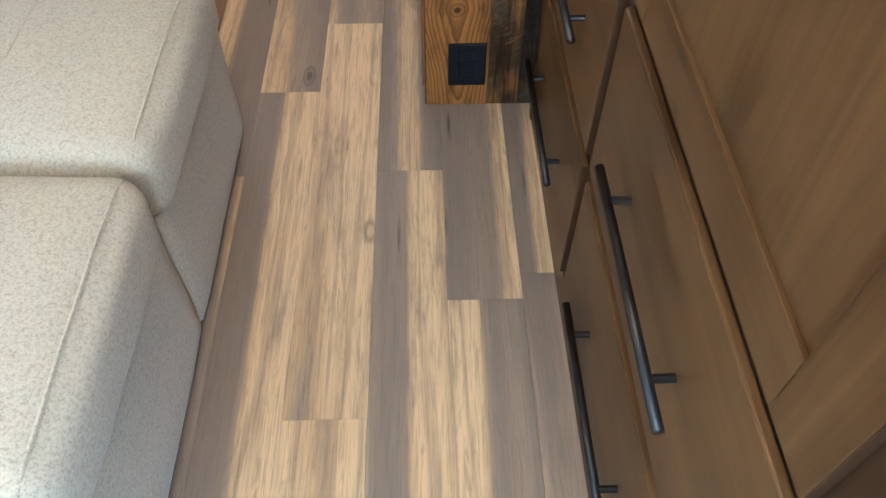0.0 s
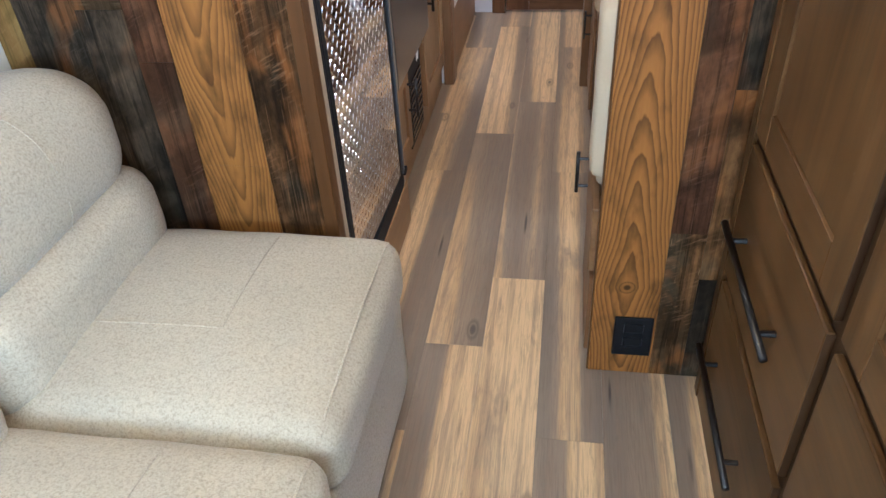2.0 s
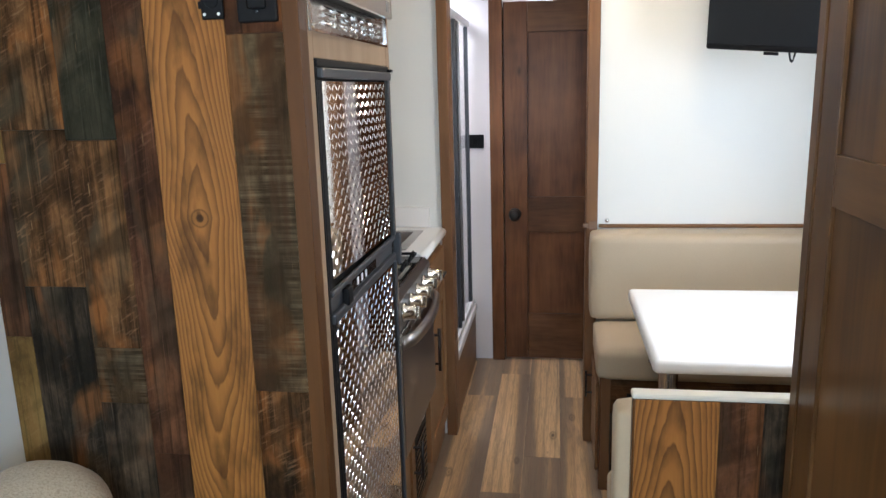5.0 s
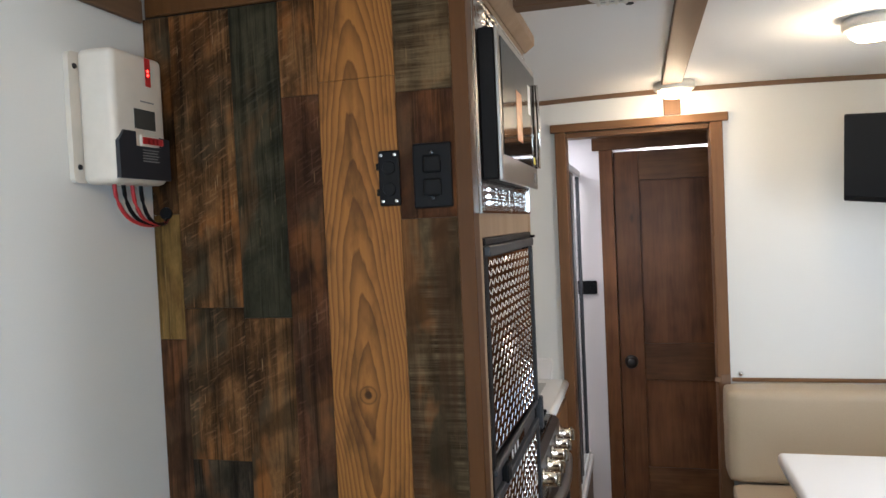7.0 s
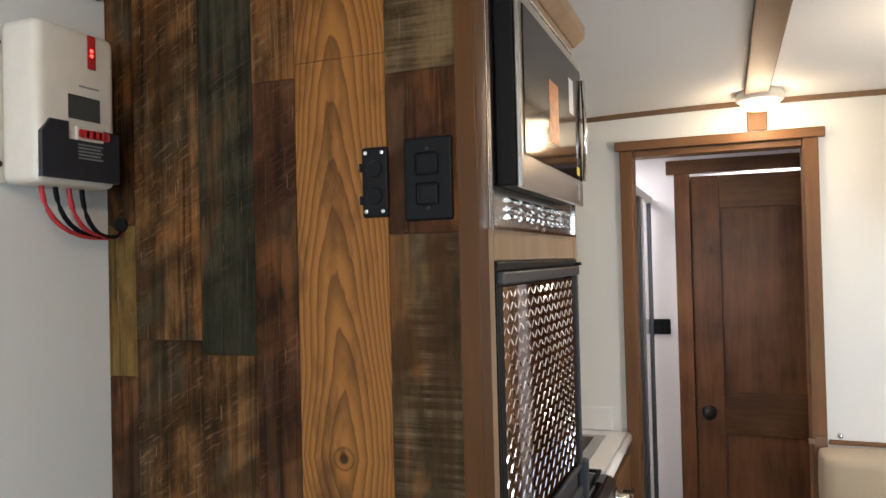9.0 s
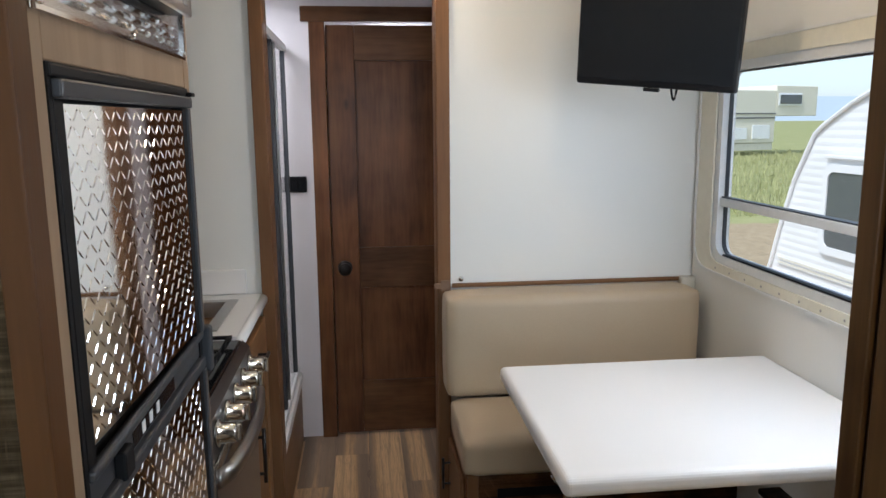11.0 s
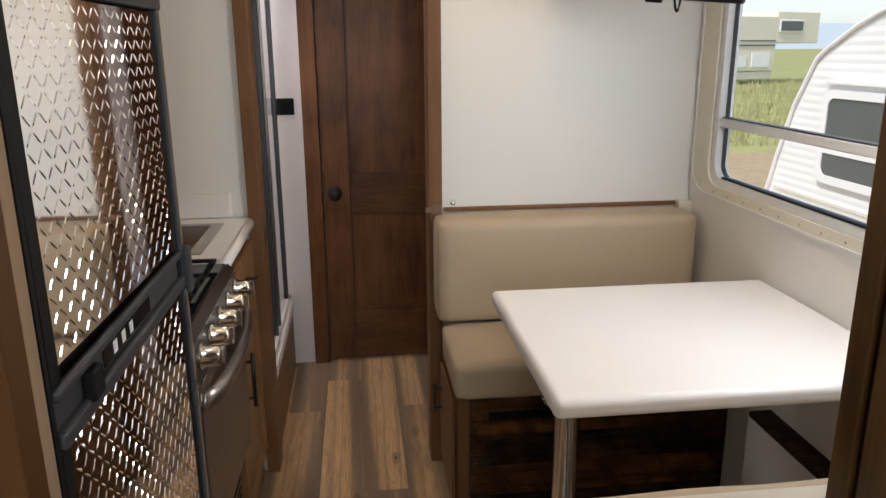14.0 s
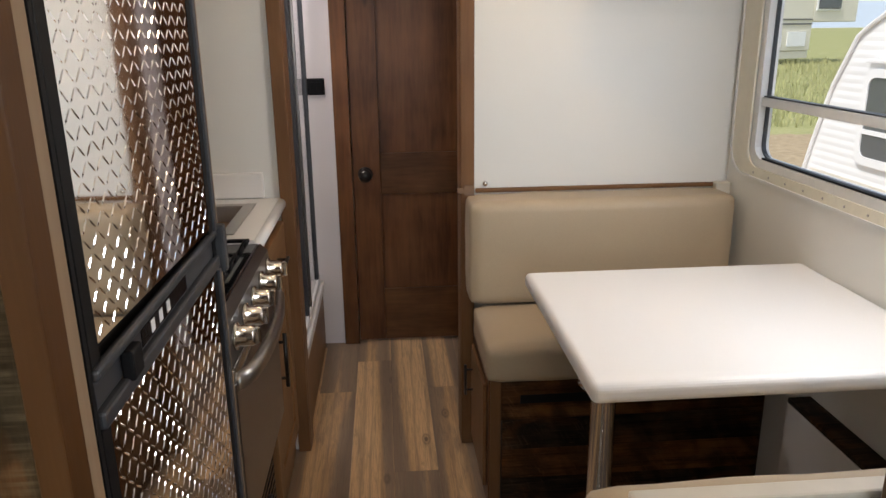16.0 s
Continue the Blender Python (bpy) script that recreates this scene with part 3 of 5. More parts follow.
tagged(part("trim", box(0.960, XR - 0.001, 3.12, 3.1535, 0.42, 0.905, 0.004), piping_white), "white corner batten behind the bench", "", "", "structure")

LEVEL = 0.985
# doorway lining and casing
door_frame = thing("doorway_casing", -0.12, YE, 0, "honey-brown wooden casing round the open doorway", "door casing", kind="structure")
for x0, x1 in ((-0.421, -0.380), (0.140, 0.183)):
    part("casing", box(x0, x1, 3.136, 3.1545, 0, 1.866, 0.003), casing_wood, door_frame)
part("head_casing", box(-0.437, 0.203, 3.130, 3.1543, 1.8665, 1.898, 0.003), casing_wood_x, door_frame)
for x0, x1 in ((-0.404, -0.379), (0.139, 0.164)):
    part("jamb", box(x0, x1, 3.156, 3.234, 0, 1.866, 0.003), casing_wood, door_frame)
part("head_jamb", box(-0.378, 0.138, 3.156, 3.234, 1.845, 1.8655, 0.002), casing_wood_x, door_frame)
part("strike_plate", box(-0.3795, -0.377, 3.175, 3.20, 0.80, 0.86, 0.001), bronze, door_frame, "dark bronze strike plate")

catch = thing("door_catch", 0.17, 3.13, 0.90, "small clear plastic door catch on the doorway casing", "door catch")
part("plate", box(0.150, 0.182, 3.1335, 3.1355, 0.895, 0.930, 0.002), catch_clear, catch)
part("tongue", box(0.128, 0.150, 3.126, 3.1355, 0.903, 0.922, 0.003), catch_clear, catch)

# bath door with its own casing
inner = thing("inner_casing", -0.1, YD, 0, "dark-stained wooden casing round the closed door", "door casing", kind="structure")
part("casing", box(-0.303, -0.237, YD - 0.02, YD - 0.001, 0, 1.869, 0.003), walnut, inner)
part("head_casing", box(-0.336, 0.40, YD - 0.022, YD - 0.001, 1.8695, 1.932, 0.003), walnut_x, inner)
leaf = thing("door_1", 0.06, YD, 0, "dark-stained two-panel wooden door, closed, with knots", "door", kind="structure")
DX0, DX1, DY0, DY1 = -0.234, 0.366, YD - 0.004, YD + 0.03
part("stile", box(DX0, DX0 + 0.118, DY0, DY1, 0.012, 1.857, 0.002), walnut, leaf)
part("stile", box(DX1 - 0.118, DX1, DY0, DY1, 0.012, 1.857, 0.002), walnut, leaf)
for z0, z1 in ((0.012, 0.262), (0.706, 0.890), (1.710, 1.857)):
    part("rail", box(DX0 + 0.1185, DX1 - 0.1185, DY0 + 0.0005, DY1, z0, z1, 0.002), walnut_x, leaf)
for z0, z1 in ((0.262, 0.706), (0.890, 1.710)):
    part("panel", box(DX0 + 0.119, DX1 - 0.119, DY0 + 0.010, DY1 - 0.004, z0, z1), walnut, leaf)
# unseen backing board, added to block light leaking through the panel joints
part("core", box(DX0 + 0.004, DX1 - 0.004, DY1 + 0.0005, DY1 + 0.005, 0.014, 1.855), walnut, leaf)
for x0, x1 in ((-0.2368, -0.222), (0.354, 0.3698)):
    part("door_stop", box(x0, x1, DY1 + 0.006, DY1 + 0.014, 0.0, 1.84), walnut, inner)
knob = part("knob", lathe([(0.0, -0.062), (0.018, -0.060), (0.027, -0.050), (0.029, -0.040), (0.024, -0.030), (0.011, -0.024), (0.010, -0.010), (0.030, -0.008), (0.032, 0.0)], (-0.181, DY0 , 0.800), "y"), bronze, leaf, "dark bronze round door knob", True)
part("latch_plate", box(-0.2365, -0.2345, YD - 0.006, YD + 0.02, 0.765, 0.815), bronze, leaf)

LEVEL = 0.999
# switch plate on the white strip beside the door
sw = thing("wall_switch", -0.384, YD - 0.002, 1.163, "black triple wall switch plate on the white partition", "switch")
part("plate", box(-0.432, -0.335, YD - 0.011, YD - 0.001, 1.129, 1.197, 0.004), black_plastic, sw)
for k in range(3):
    part("rocker", box(-0.420 + 0.026 * k, -0.400 + 0.026 * k, YD - 0.015, YD - 0.0105, 1.145, 1.181, 0.002), black_plastic, sw)

LEVEL = 1.0
# shower stall behind the end wall
shower = thing("shower_stall", -0.6, 3.65, 0, "shower stall with aluminium framed glass and white sill", "shower")
part("base_panel", box(-0.415, -0.392, 3.236, 4.03, 0, 0.275, 0.002), honey_y, shower, "honey wooden base panel")
part("sill", box(-0.45, -0.384, 3.236, 4.03, 0.2755, 0.318, 0.006), laminate, shower, "white moulded sill")
part("bottom_track", box(-0.425, -0.397, 3.24, 4.03, 0.3185, 0.345, 0.003), alu, shower)
part("top_track", box(-0.425, -0.397, 3.24, 4.03, 1.715, 1.745, 0.003), alu, shower)
for y0, m in ((3.24, dark_steel), (3.52, gunmetal), (3.62, dark_steel), (3.95, gunmetal)):
    part("upright", box(-0.422, -0.400, y0, y0 + 0.028, 0.3455, 1.7145, 0.003), m, shower)
for y0, y1 in ((3.27, 3.62), (3.56, 3.95)):
    pane = part("glass_pane", box(-0.412, -0.408, y0, y1, 0.346, 1.714), shower_glass, shower, "clear shower glass")
    pane.visible_shadow = False
part("tray", box(XL + 0.002, -0.452, 3.24, 4.03, 0.02, 0.10, 0.01), laminate, shower, "white shower tray")

LEVEL = 0.968
# ---- panelled wall beside the sofa ----
panel_wall = thing("wall_panelled", -0.69, YP, 0, "reclaimed multi-tone wooden plank wall", "", kind="structure")
part("backing", box(XL + 0.001, -0.407, YP + 0.008, YP + 0.018, 0, 2.01), joint_dark, panel_wall)
PLANKS = [
    (-0.988, -0.934, [(0.0, 0.50, umber), (0.50, 1.03, ochre), (1.03, 1.361, rust), (1.361, 1.60, ochre), (1.60, 1.972, umber)]),
    (-0.933, -0.812, [(0.0, 0.62, umber), (0.62, 1.13, char), (1.13, 1.42, umber), (1.42, 1.972, umber)]),
    (-0.811, -0.717, [(0.0, 0.901, char), (0.901, 1.012, sawn), (1.012, 1.40, umber), (1.40, 1.972, slate)]),
    (-0.716, -0.646, [(0.0, 0.80, rust), (0.80, 1.80, rust), (1.80, 1.972, umber)]),
    (-0.645, -0.506, [(0.0, 0.575, pine_mat), (0.575, 1.82, pine_mat), (1.82, 1.972, pine_mat)]),
    (-0.505, -0.407, [(0.0, 0.936, umber), (0.936, 1.57, sawn), (1.57, 1.79, rust), (1.79, 1.972, sawn)]),
]
for x0, x1, runs in PLANKS:
    for z0, z1, m in runs:
        part("plank", box(x0, x1, YP, YP + 0.0075, z0 + 0.0004, z1 - 0.0004), m, panel_wall)
part("corner_trim", box(-0.4065, -0.3785, YP - 0.005, YP + 0.036, 0, 1.972, 0.002), edge_wood, panel_wall)
part("top_trim", box(XL + 0.013, -0.380, YP - 0.010, YP - 0.0005, 1.9725, 2.012, 0.003), edge_wood, panel_wall)


def cover_plate(x0, x1, z0, z1, label):
    t = thing("outlet_plate", (x0 + x1) / 2, YP, (z0 + z1) / 2, label, "outlet")
    part("plate", box(x0, x1, YP - 0.007, YP - 0.0005, z0, z1, 0.003), black_plastic, t)
    return t


dc = cover_plate(-0.5400, -0.5020, 1.594, 1.690, "narrow black socket plate with four steel screws")
for x in (-0.5330, -0.5090):
    for z in (1.602, 1.682):
        part("screw", lathe([(0.0, -0.0097), (0.0028, -0.0090), (0.0032, -0.0068)], (x, YP, z), "y", 10), chrome, dc)
for z in (1.623, 1.660):
    part("socket", lathe([(0.0, -0.0082), (0.011, -0.0085), (0.012, -0.0068)], (-0.5210, YP, z), "y", 16), black_plastic, dc)
for z in (1.618, 1.663):
    part("tab", box(-0.5445, -0.5398, YP - 0.006, YP - 0.001, z - 0.006, z + 0.006, 0.001), black_plastic, dc)
ac_plate = cover_plate(-0.4790, -0.4120, 1.587, 1.698, "black double wall outlet plate on the plank wall")
for z in (1.622, 1.662):
    part("receptacle", box(-0.4610, -0.4300, YP - 0.0078, YP - 0.0065, z - 0.015, z + 0.015, 0.004), black_plastic, ac_plate)
for z in (1.603, 1.682):
    part("screw", lathe([(0.0, -0.0085), (0.003, -0.008), (0.003, -0.0068)], (-0.4455, YP, z), "y", 10), black_gloss, ac_plate)

LEVEL = 0.967
# ---- fridge tower ----
F = -0.380
tower = thing("fridge_tower", -0.69, 1.8, 0, "pale wooden tall cabinet round fridge and microwave", "cabinet")
part("stile", box(F - 0.018, F, 1.5185, 1.5445, 0.0, 1.9915, 0.002), birch, tower)
part("stile", box(F - 0.018, F, 2.092, 2.125, 0.0, 1.9915, 0.002), birch, tower)
part("middle_rail", box(F - 0.018, F - 0.0005, 1.545, 2.0915, 1.532, 1.9915, 0.002), birch, tower)
part("base_rail", box(F - 0.018, F + 0.004, 1.4995, 2.125, 0.0, 0.150, 0.003), honey_y, tower, "honey wooden base board")
part("side_panel", box(XL + 0.002, F - 0.019, 2.108, 2.125, 0.0, 1.99, 0.001), birch, tower)
part("crown_moulding", prism([(F + 0.002, 1.992), (F + 0.024, 2.010), (F + 0.024, 2.034), (F - 0.018, 2.034), (F - 0.018, 1.992)], "y", 1.476, 2.150), birch, tower, "pale wooden crown moulding")


def tread_lugs(y0, y1, z0, z1, x, pitch=0.0182):
    """Raised lozenges in two alternating slants."""
    verts, faces = [], []
    rows, cols = int((z1 - z0) / pitch), int((y1 - y0) / pitch)
    for i in range(rows):
        for j in range(cols):
            a = radians(42 if (i + j) % 2 else -48)
            cy, cz = y0 + (j + 0.5) * (y1 - y0) / cols, z0 + (i + 0.5) * (z1 - z0) / rows
            k = len(verts)
            for u, v, h in ((-0.0100, 0, 0.0), (-0.0042, 0.0014, 0.0), (0.0042, 0.0014, 0.0), (0.0100, 0, 0.0), (0.0042, -0.0014, 0.0), (-0.0042, -0.0014, 0.0), (-0.0060, 0, 0.0009), (0.0060, 0, 0.0009)):
                verts.append((x + h, cy + v * math.cos(a) + u * math.sin(a), cz + u * math.cos(a) - v * math.sin(a)))
            faces += [tuple(k + n for n in f) for f in ((0, 1, 6), (1, 2, 7, 6), (2, 3, 7), (3, 4, 7), (4, 5, 6, 7), (5, 0, 6))]
    return verts, faces


FALL = 0.028  # the tread sheets stand a little further out at the handle end


def lug_part(parent, y0, y1, z0, z1, x):
    verts, faces = tread_lugs(y0, y1, z0, z1, x)
    me = bpy.data.meshes.new("tread_pattern")
    verts = [(a + FALL * (b - 1.815), b, c * LEVEL) for a, b, c in verts]
    mid = Vector((x, (y0 + y1) / 2, (z0 + z1) / 2 * LEVEL))
    me.from_pydata([Vector(v) - mid for v in verts], [], faces)
    me.materials.append(tread)
    ob = new("tread_pattern", me)
    WORLD[ob] = mid
    ob.location, ob.parent = mid - WORLD[parent], parent
    return tagged(ob, "raised diamond tread pattern", "", "", "stuff")


fridge = thing("fridge", -0.65, 1.8, 0.15, "two-door fridge with polished diamond tread plate fronts", "fridge")
part("cabinet", box(-0.95, F - 0.019, 1.547, 2.088, 0.152, 1.528, 0.004), black_plastic, fridge)
part("surround", ring_frame([(1.5455, 0.152), (2.0912, 0.152), (2.0912, 1.5315), (1.5455, 1.5315)], [(1.553, 0.204), (2.072, 0.204), (2.072, 1.517), (1.553, 1.517)], "x", F - 0.0185, F + 0.001), black_plastic, fridge)
part("top_grille", box(F - 0.0185, F + 0.004, 1.5455, 2.094, 1.5172, 1.531, 0.003), black_plastic, fridge)
part("hinge_bar", box(F - 0.012, F + 0.010, 1.556, 2.094, 1.4975, 1.5165, 0.003), gunmetal, fridge, "graphite hinge bar")
part("hinge_cap", box(F - 0.004, F + 0.014, 2.078, 2.102, 1.517, 1.524, 0.003), black_plastic, fridge)
for nm, z0, z1 in (("freezer_door", 1.108, 1.497), ("fridge_door", 0.205, 1.040)):
    d = part(nm, box(F - 0.018, F - 0.0125, 1.554, 2.084, z0, z1, 0.002), black_plastic, fridge)
    sheet = box(F - 0.0038, F - 0.002, 1.580, 2.042, z0 + 0.010, z1 - 0.004)
    for v in sheet.verts:
        v.co.x += FALL * (v.co.y - 1.815)
    part("tread_sheet", sheet, tread, d, "polished tread plate sheet")
    for y0, y1 in ((1.5545, 1.5795), (2.0425, 2.0660), (2.0665, 2.084)):
        part("edge_strip", box(F - 0.0123, F + (0.001 if y0 < 1.6 else 0.0045 if y0 < 2.05 else 0.0085), y0, y1, z0, z1, 0.002), black_plastic if y0 < 2.05 else gunmetal, d)
    lug_part(d, 1.582, 2.040, z0 + 0.012, z1 - 0.006, F - 0.002)
part("freezer_handle", box(F - 0.0038, F + 0.006, 1.556, 2.088, 1.094, 1.1075, 0.004), gunmetal, fridge, "graphite door edge")
part("control_panel", box(F - 0.018, F - 0.001, 1.556, 2.084, 1.0615, 1.0935, 0.003), gunmetal, fridge, "graphite control strip")
part("display", box(F - 0.0008, F + 0.0002, 1.70, 1.90, 1.067, 1.089), black_gloss, fridge)
for k in range(3):
    part("key_mark", box(F + 0.0003, F + 0.0008, 1.735 + 0.033 * k, 1.749 + 0.033 * k, 1.070, 1.086), sticker_white, fridge)
part("fridge_handle", box(F - 0.018, F + 0.007, 1.556, 2.088, 1.0405, 1.061, 0.004), gunmetal, fridge, "graphite door edge")
part("latch", box(F - 0.002, F + 0.012, 1.632, 1.665, 1.056, 1.092, 0.003), black_plastic, fridge, "black door latch")
part("handle_end", box(F - 0.006, F + 0.016, 2.0885, 2.112, 1.028, 1.112, 0.005), gunmetal, fridge, "graphite handle end block")
part("foot_hinge", box(F + 0.0015, F + 0.012, 2.074, 2.104, 0.196, 0.214, 0.003), black_plastic, fridge)

# microwave with vented trim kit
mw = thing("microwave", -0.45, 1.8, 1.57, "steel microwave in a vented built-in trim frame", "microwave")
part("trim_plate", box(F + 0.0002, F + 0.003, 1.522, 2.080, 1.576, 1.966, 0.001), trim_chrome, mw, "polished vented trim plate")
part("trim_edge", ring_frame([(1.522, 1.576), (2.080, 1.576), (2.080, 1.966), (1.522, 1.966)], [(1.527, 1.581), (2.075, 1.581), (2.075, 1.961), (1.527, 1.961)], "x", F + 0.003, F + 0.007), chrome, mw)
M0, M1, MZ0, MZ1, MX = 1.552, 1.992, 1.636, 1.906, F + 0.034
part("body", box(F + 0.0035, MX - 0.002, M0, M1, MZ0, MZ1, 0.003), black_plastic, mw, "black side of the microwave")
mdoor = part("door", box(MX - 0.0018, MX + 0.006, M0, M1, MZ0 - 0.003, MZ1 + 0.003, 0.002), steel, mw, "brushed steel door")
part("door_window", box(MX + 0.0062, MX + 0.0078, M0 + 0.014, M1 - 0.012, MZ0 + 0.044, MZ1 - 0.014), smoke_glass, mdoor, "dark mirror-like door glass")
part("door_handle", tube([(MX + 0.012, M1 - 0.012, MZ0 + 0.045), (MX + 0.015, M1 - 0.012, (MZ0 + MZ1) / 2), (MX + 0.012, M1 - 0.012, MZ1 - 0.03)], 0.004, 8), chrome, mdoor, "thin chrome edge handle", True)
part("sticker", box(MX + 0.0079, MX + 0.0083, 1.715, 1.78, 1.72, 1.82), sticker_orange, mdoor, "orange printed label")
part("sticker", box(MX + 0.0079, MX + 0.0083, 1.87, 1.905, 1.795, 1.858), sticker_white, mdoor, "pale printed label")
part("sticker", box(MX + 0.0079, MX + 0.0083, 1.925, 1.95, 1.688, 1.703), sticker_yellow, mdoor, "small yellow label")
part("badge", box(MX + 0.0062, MX + 0.007, 1.935, 1.962, 1.645, 1.668), print_grey, mdoor)
for i in range(3):
    for k in range(6):
        y = 1.60 + k * 0.072
        part("louvre", prism([(F + 0.003, 1.591 + 0.0125 * i), (F + 0.0095, 1.594 + 0.0125 * i), (F + 0.003, 1.600 + 0.0125 * i)], "y", y, y + 0.050), chrome, mw)
for i in range(3):
    for k in range(6):
        y = 1.60 + k * 0.072
        part("louvre", prism([(F + 0.003, 1.919 + 0.012 * i), (F + 0.0095, 1.922 + 0.012 * i), (F + 0.003, 1.927 + 0.012 * i)], "y", y, y + 0.050), chrome, mw)
for y, z in ((1.531, 1.585), (2.070, 1.585), (1.80, 1.583), (1.531, 1.957), (2.070, 1.957), (1.80, 1.959)):
    part("screw", lathe([(0.005, 0.0), (0.004, 0.003), (0.0, 0.004)], (F + 0.0065, y, z), "x", 12), chrome, mw)

LEVEL = 0.985
# ---- kitchen run ----


def bar_pull(parent, at, direction, length, out, stand=0.028, r=0.0055, material=bronze):
    """Bar handle: a rod on two posts. direction and out are unit axes."""
    c, d, o = Vector(at), Vector(direction), Vector(out)
    h = part("handle", tube([c + o * stand - d * length / 2, c + o * stand + d * length / 2], r, 10), material, parent, "dark bronze bar handle", True)
    for s in (-0.34, 0.34):
        part("post", tube([c + d * length * s, c + d * length * s + o * stand], r * 0.8, 8), material, h)
    return h


def shaker(name, parent, x, y0, y1, z0, z1, face, frame_w, m, mp, depth=0.019, inset=0.008, rails=()):
    """Framed front in a plane of constant x; face is +1 or -1, the side that it shows."""
    xa, xb = sorted((x, x - face * depth))
    xp = sorted((x - face * inset, x - face * (depth - 0.002)))
    levels = [z0 + frame_w] + [z for r in rails for z in r] + [z1 - frame_w]
    f = None
    for a, b in zip(levels[::2], levels[1::2]):
        p = part("panel" if f else name, box(xp[0], xp[1], y0 + frame_w + 0.0003, y1 - frame_w - 0.0003, a + 0.0003, b - 0.0003), m, f or parent)
        f = f or p
    for a, b in ((y0, y0 + frame_w), (y1 - frame_w, y1)):
        part("stile", box(xa, xb, a, b, z0, z1, 0.0015), m, f)
    xi = sorted((x - face * 0.0004, x - face * depth))
    for a, b in ((z0, z0 + frame_w), (z1 - frame_w, z1), *rails):
        part("rail", box(xi[0], xi[1], y0 + frame_w + 0.0003, y1 - frame_w - 0.0003, a, b, 0.0012), mp, f)
    return f


K = -0.428
KS = -0.394
stove = thing("stove", -0.68, 2.43, 0.42, "stainless gas stove with black top and dark oven door", "stove")
part("body", box(-0.95, KS - 0.005, 2.135, 2.655, 0.425, 0.80, 0.003), dark_steel, stove)
part("cooktop", box(-0.955, KS - 0.014, 2.135, 2.655, 0.8005, 0.898, 0.006), black_gloss, stove, "black enamel cooktop")
part("control_slope", prism([(KS - 0.013, 0.897), (KS + 0.004, 0.880), (KS + 0.012, 0.808), (KS - 0.013, 0.800)], "y", 2.136, 2.654), dark_steel, stove, "sloping control panel")
for k in range(5):
    y = 2.195 + 0.102 * k
    kn = part("knob", lathe([(0.027, 0.0), (0.027, 0.006), (0.021, 0.008), (0.020, 0.034), (0.017, 0.038), (0.0, 0.039)], (KS + 0.008, y, 0.846), "x", 20), nickel, stove, "shiny ribbed nickel knob", True)
    part("grip", box(KS + 0.045, KS + 0.056, y - 0.005, y + 0.005, 0.828, 0.864, 0.003), nickel, kn)
grate = part("grate", boxes((-0.92, -0.425, 2.17, 2.18, 0.912, 0.920), (-0.92, -0.425, 2.61, 2.62, 0.912, 0.920), (-0.92, -0.425, 2.39, 2.40, 0.912, 0.920), (-0.435, -0.425, 2.18, 2.61, 0.912, 0.920), (-0.92, -0.91, 2.18, 2.61, 0.912, 0.920), (-0.69, -0.68, 2.18, 2.61, 0.912, 0.920)), black_plastic, stove, "black wire grate")
for x in (-0.56, -0.80):
    for y in (2.28, 2.51):
        part("burner", lathe([(0.05, 0.898), (0.05, 0.906), (0.03, 0.910), (0.0, 0.911)], (x, y, 0), "z", 20), black_plastic, stove)
for y in (2.28, 2.40, 2.52):
    part("grate_loop", tube([(-0.426, y - 0.035, 0.916), (-0.420, y - 0.024, 0.936), (-0.416, y, 0.944), (-0.420, y + 0.024, 0.936), (-0.426, y + 0.035, 0.916)], 0.004, 8), black_plastic, stove, "", True)
odoor = part("oven_door", box(KS - 0.0045, KS + 0.014, 2.138, 2.652, 0.430, 0.772, 0.004), dark_steel, stove, "dark steel oven door")
part("door_cap", box(KS - 0.0045, KS + 0.012, 2.138, 2.652, 0.7725, 0.797, 0.003), steel, stove)
bow = [(KS + 0.012 + 0.034 * math.sin(math.pi * k / 14) ** 0.45, 2.150 + 0.49 * k / 14, 0.772) for k in range(15)]
bm = bmesh.new()
rings = []
for x, y, z in bow:
    rings.append([bm.verts.new((x + dx, y, z + dz)) for dx, dz in ((0.0, -0.022), (0.012, -0.016), (0.014, 0.012), (0.002, 0.020), (-0.006, 0.012), (-0.006, -0.016))])
for a, b in zip(rings, rings[1:]):
    for k in range(6):
        bm.faces.new((a[k], a[(k + 1) % 6], b[(k + 1) % 6], b[k]))
bm.faces.new(rings[0]), bm.faces.new(rings[-1])
part("oven_handle", bm, steel, stove, "bowed brushed steel oven handle", True)

low = thing("low_cabinet", -0.68, 2.43, 0, "honey wooden cupboard below the stove", "cabinet")
part("body", box(-0.95, K - 0.002, 2.128, 2.657, 0.0, 0.420, 0.002), honey_y, low)
shaker("door", low, K + 0.018, 2.15, 2.40, 0.12, 0.40, 1, 0.05, honey, honey_y)
bar_pull(low, (K + 0.0185, 2.375, 0.30), (0, 0, 1), 0.13, (1, 0, 0))
heater = thing("heater_grille", K, 2.56, 0.1, "black louvred heater grille under the stove", "grille")
part("plate", box(K - 0.0015, K + 0.010, 2.42, 2.645, 0.085, 0.400, 0.003), black_plastic, heater)
for k in range(9):
    part("slat", box(K + 0.0102, K + 0.014, 2.44, 2.625, 0.105 + 0.024 * k, 0.117 + 0.024 * k, 0.002), black_gloss, heater)
part("sticker", box(K + 0.0102, K + 0.0106, 2.58, 2.62, 0.335, 0.375), sticker_white, heater)

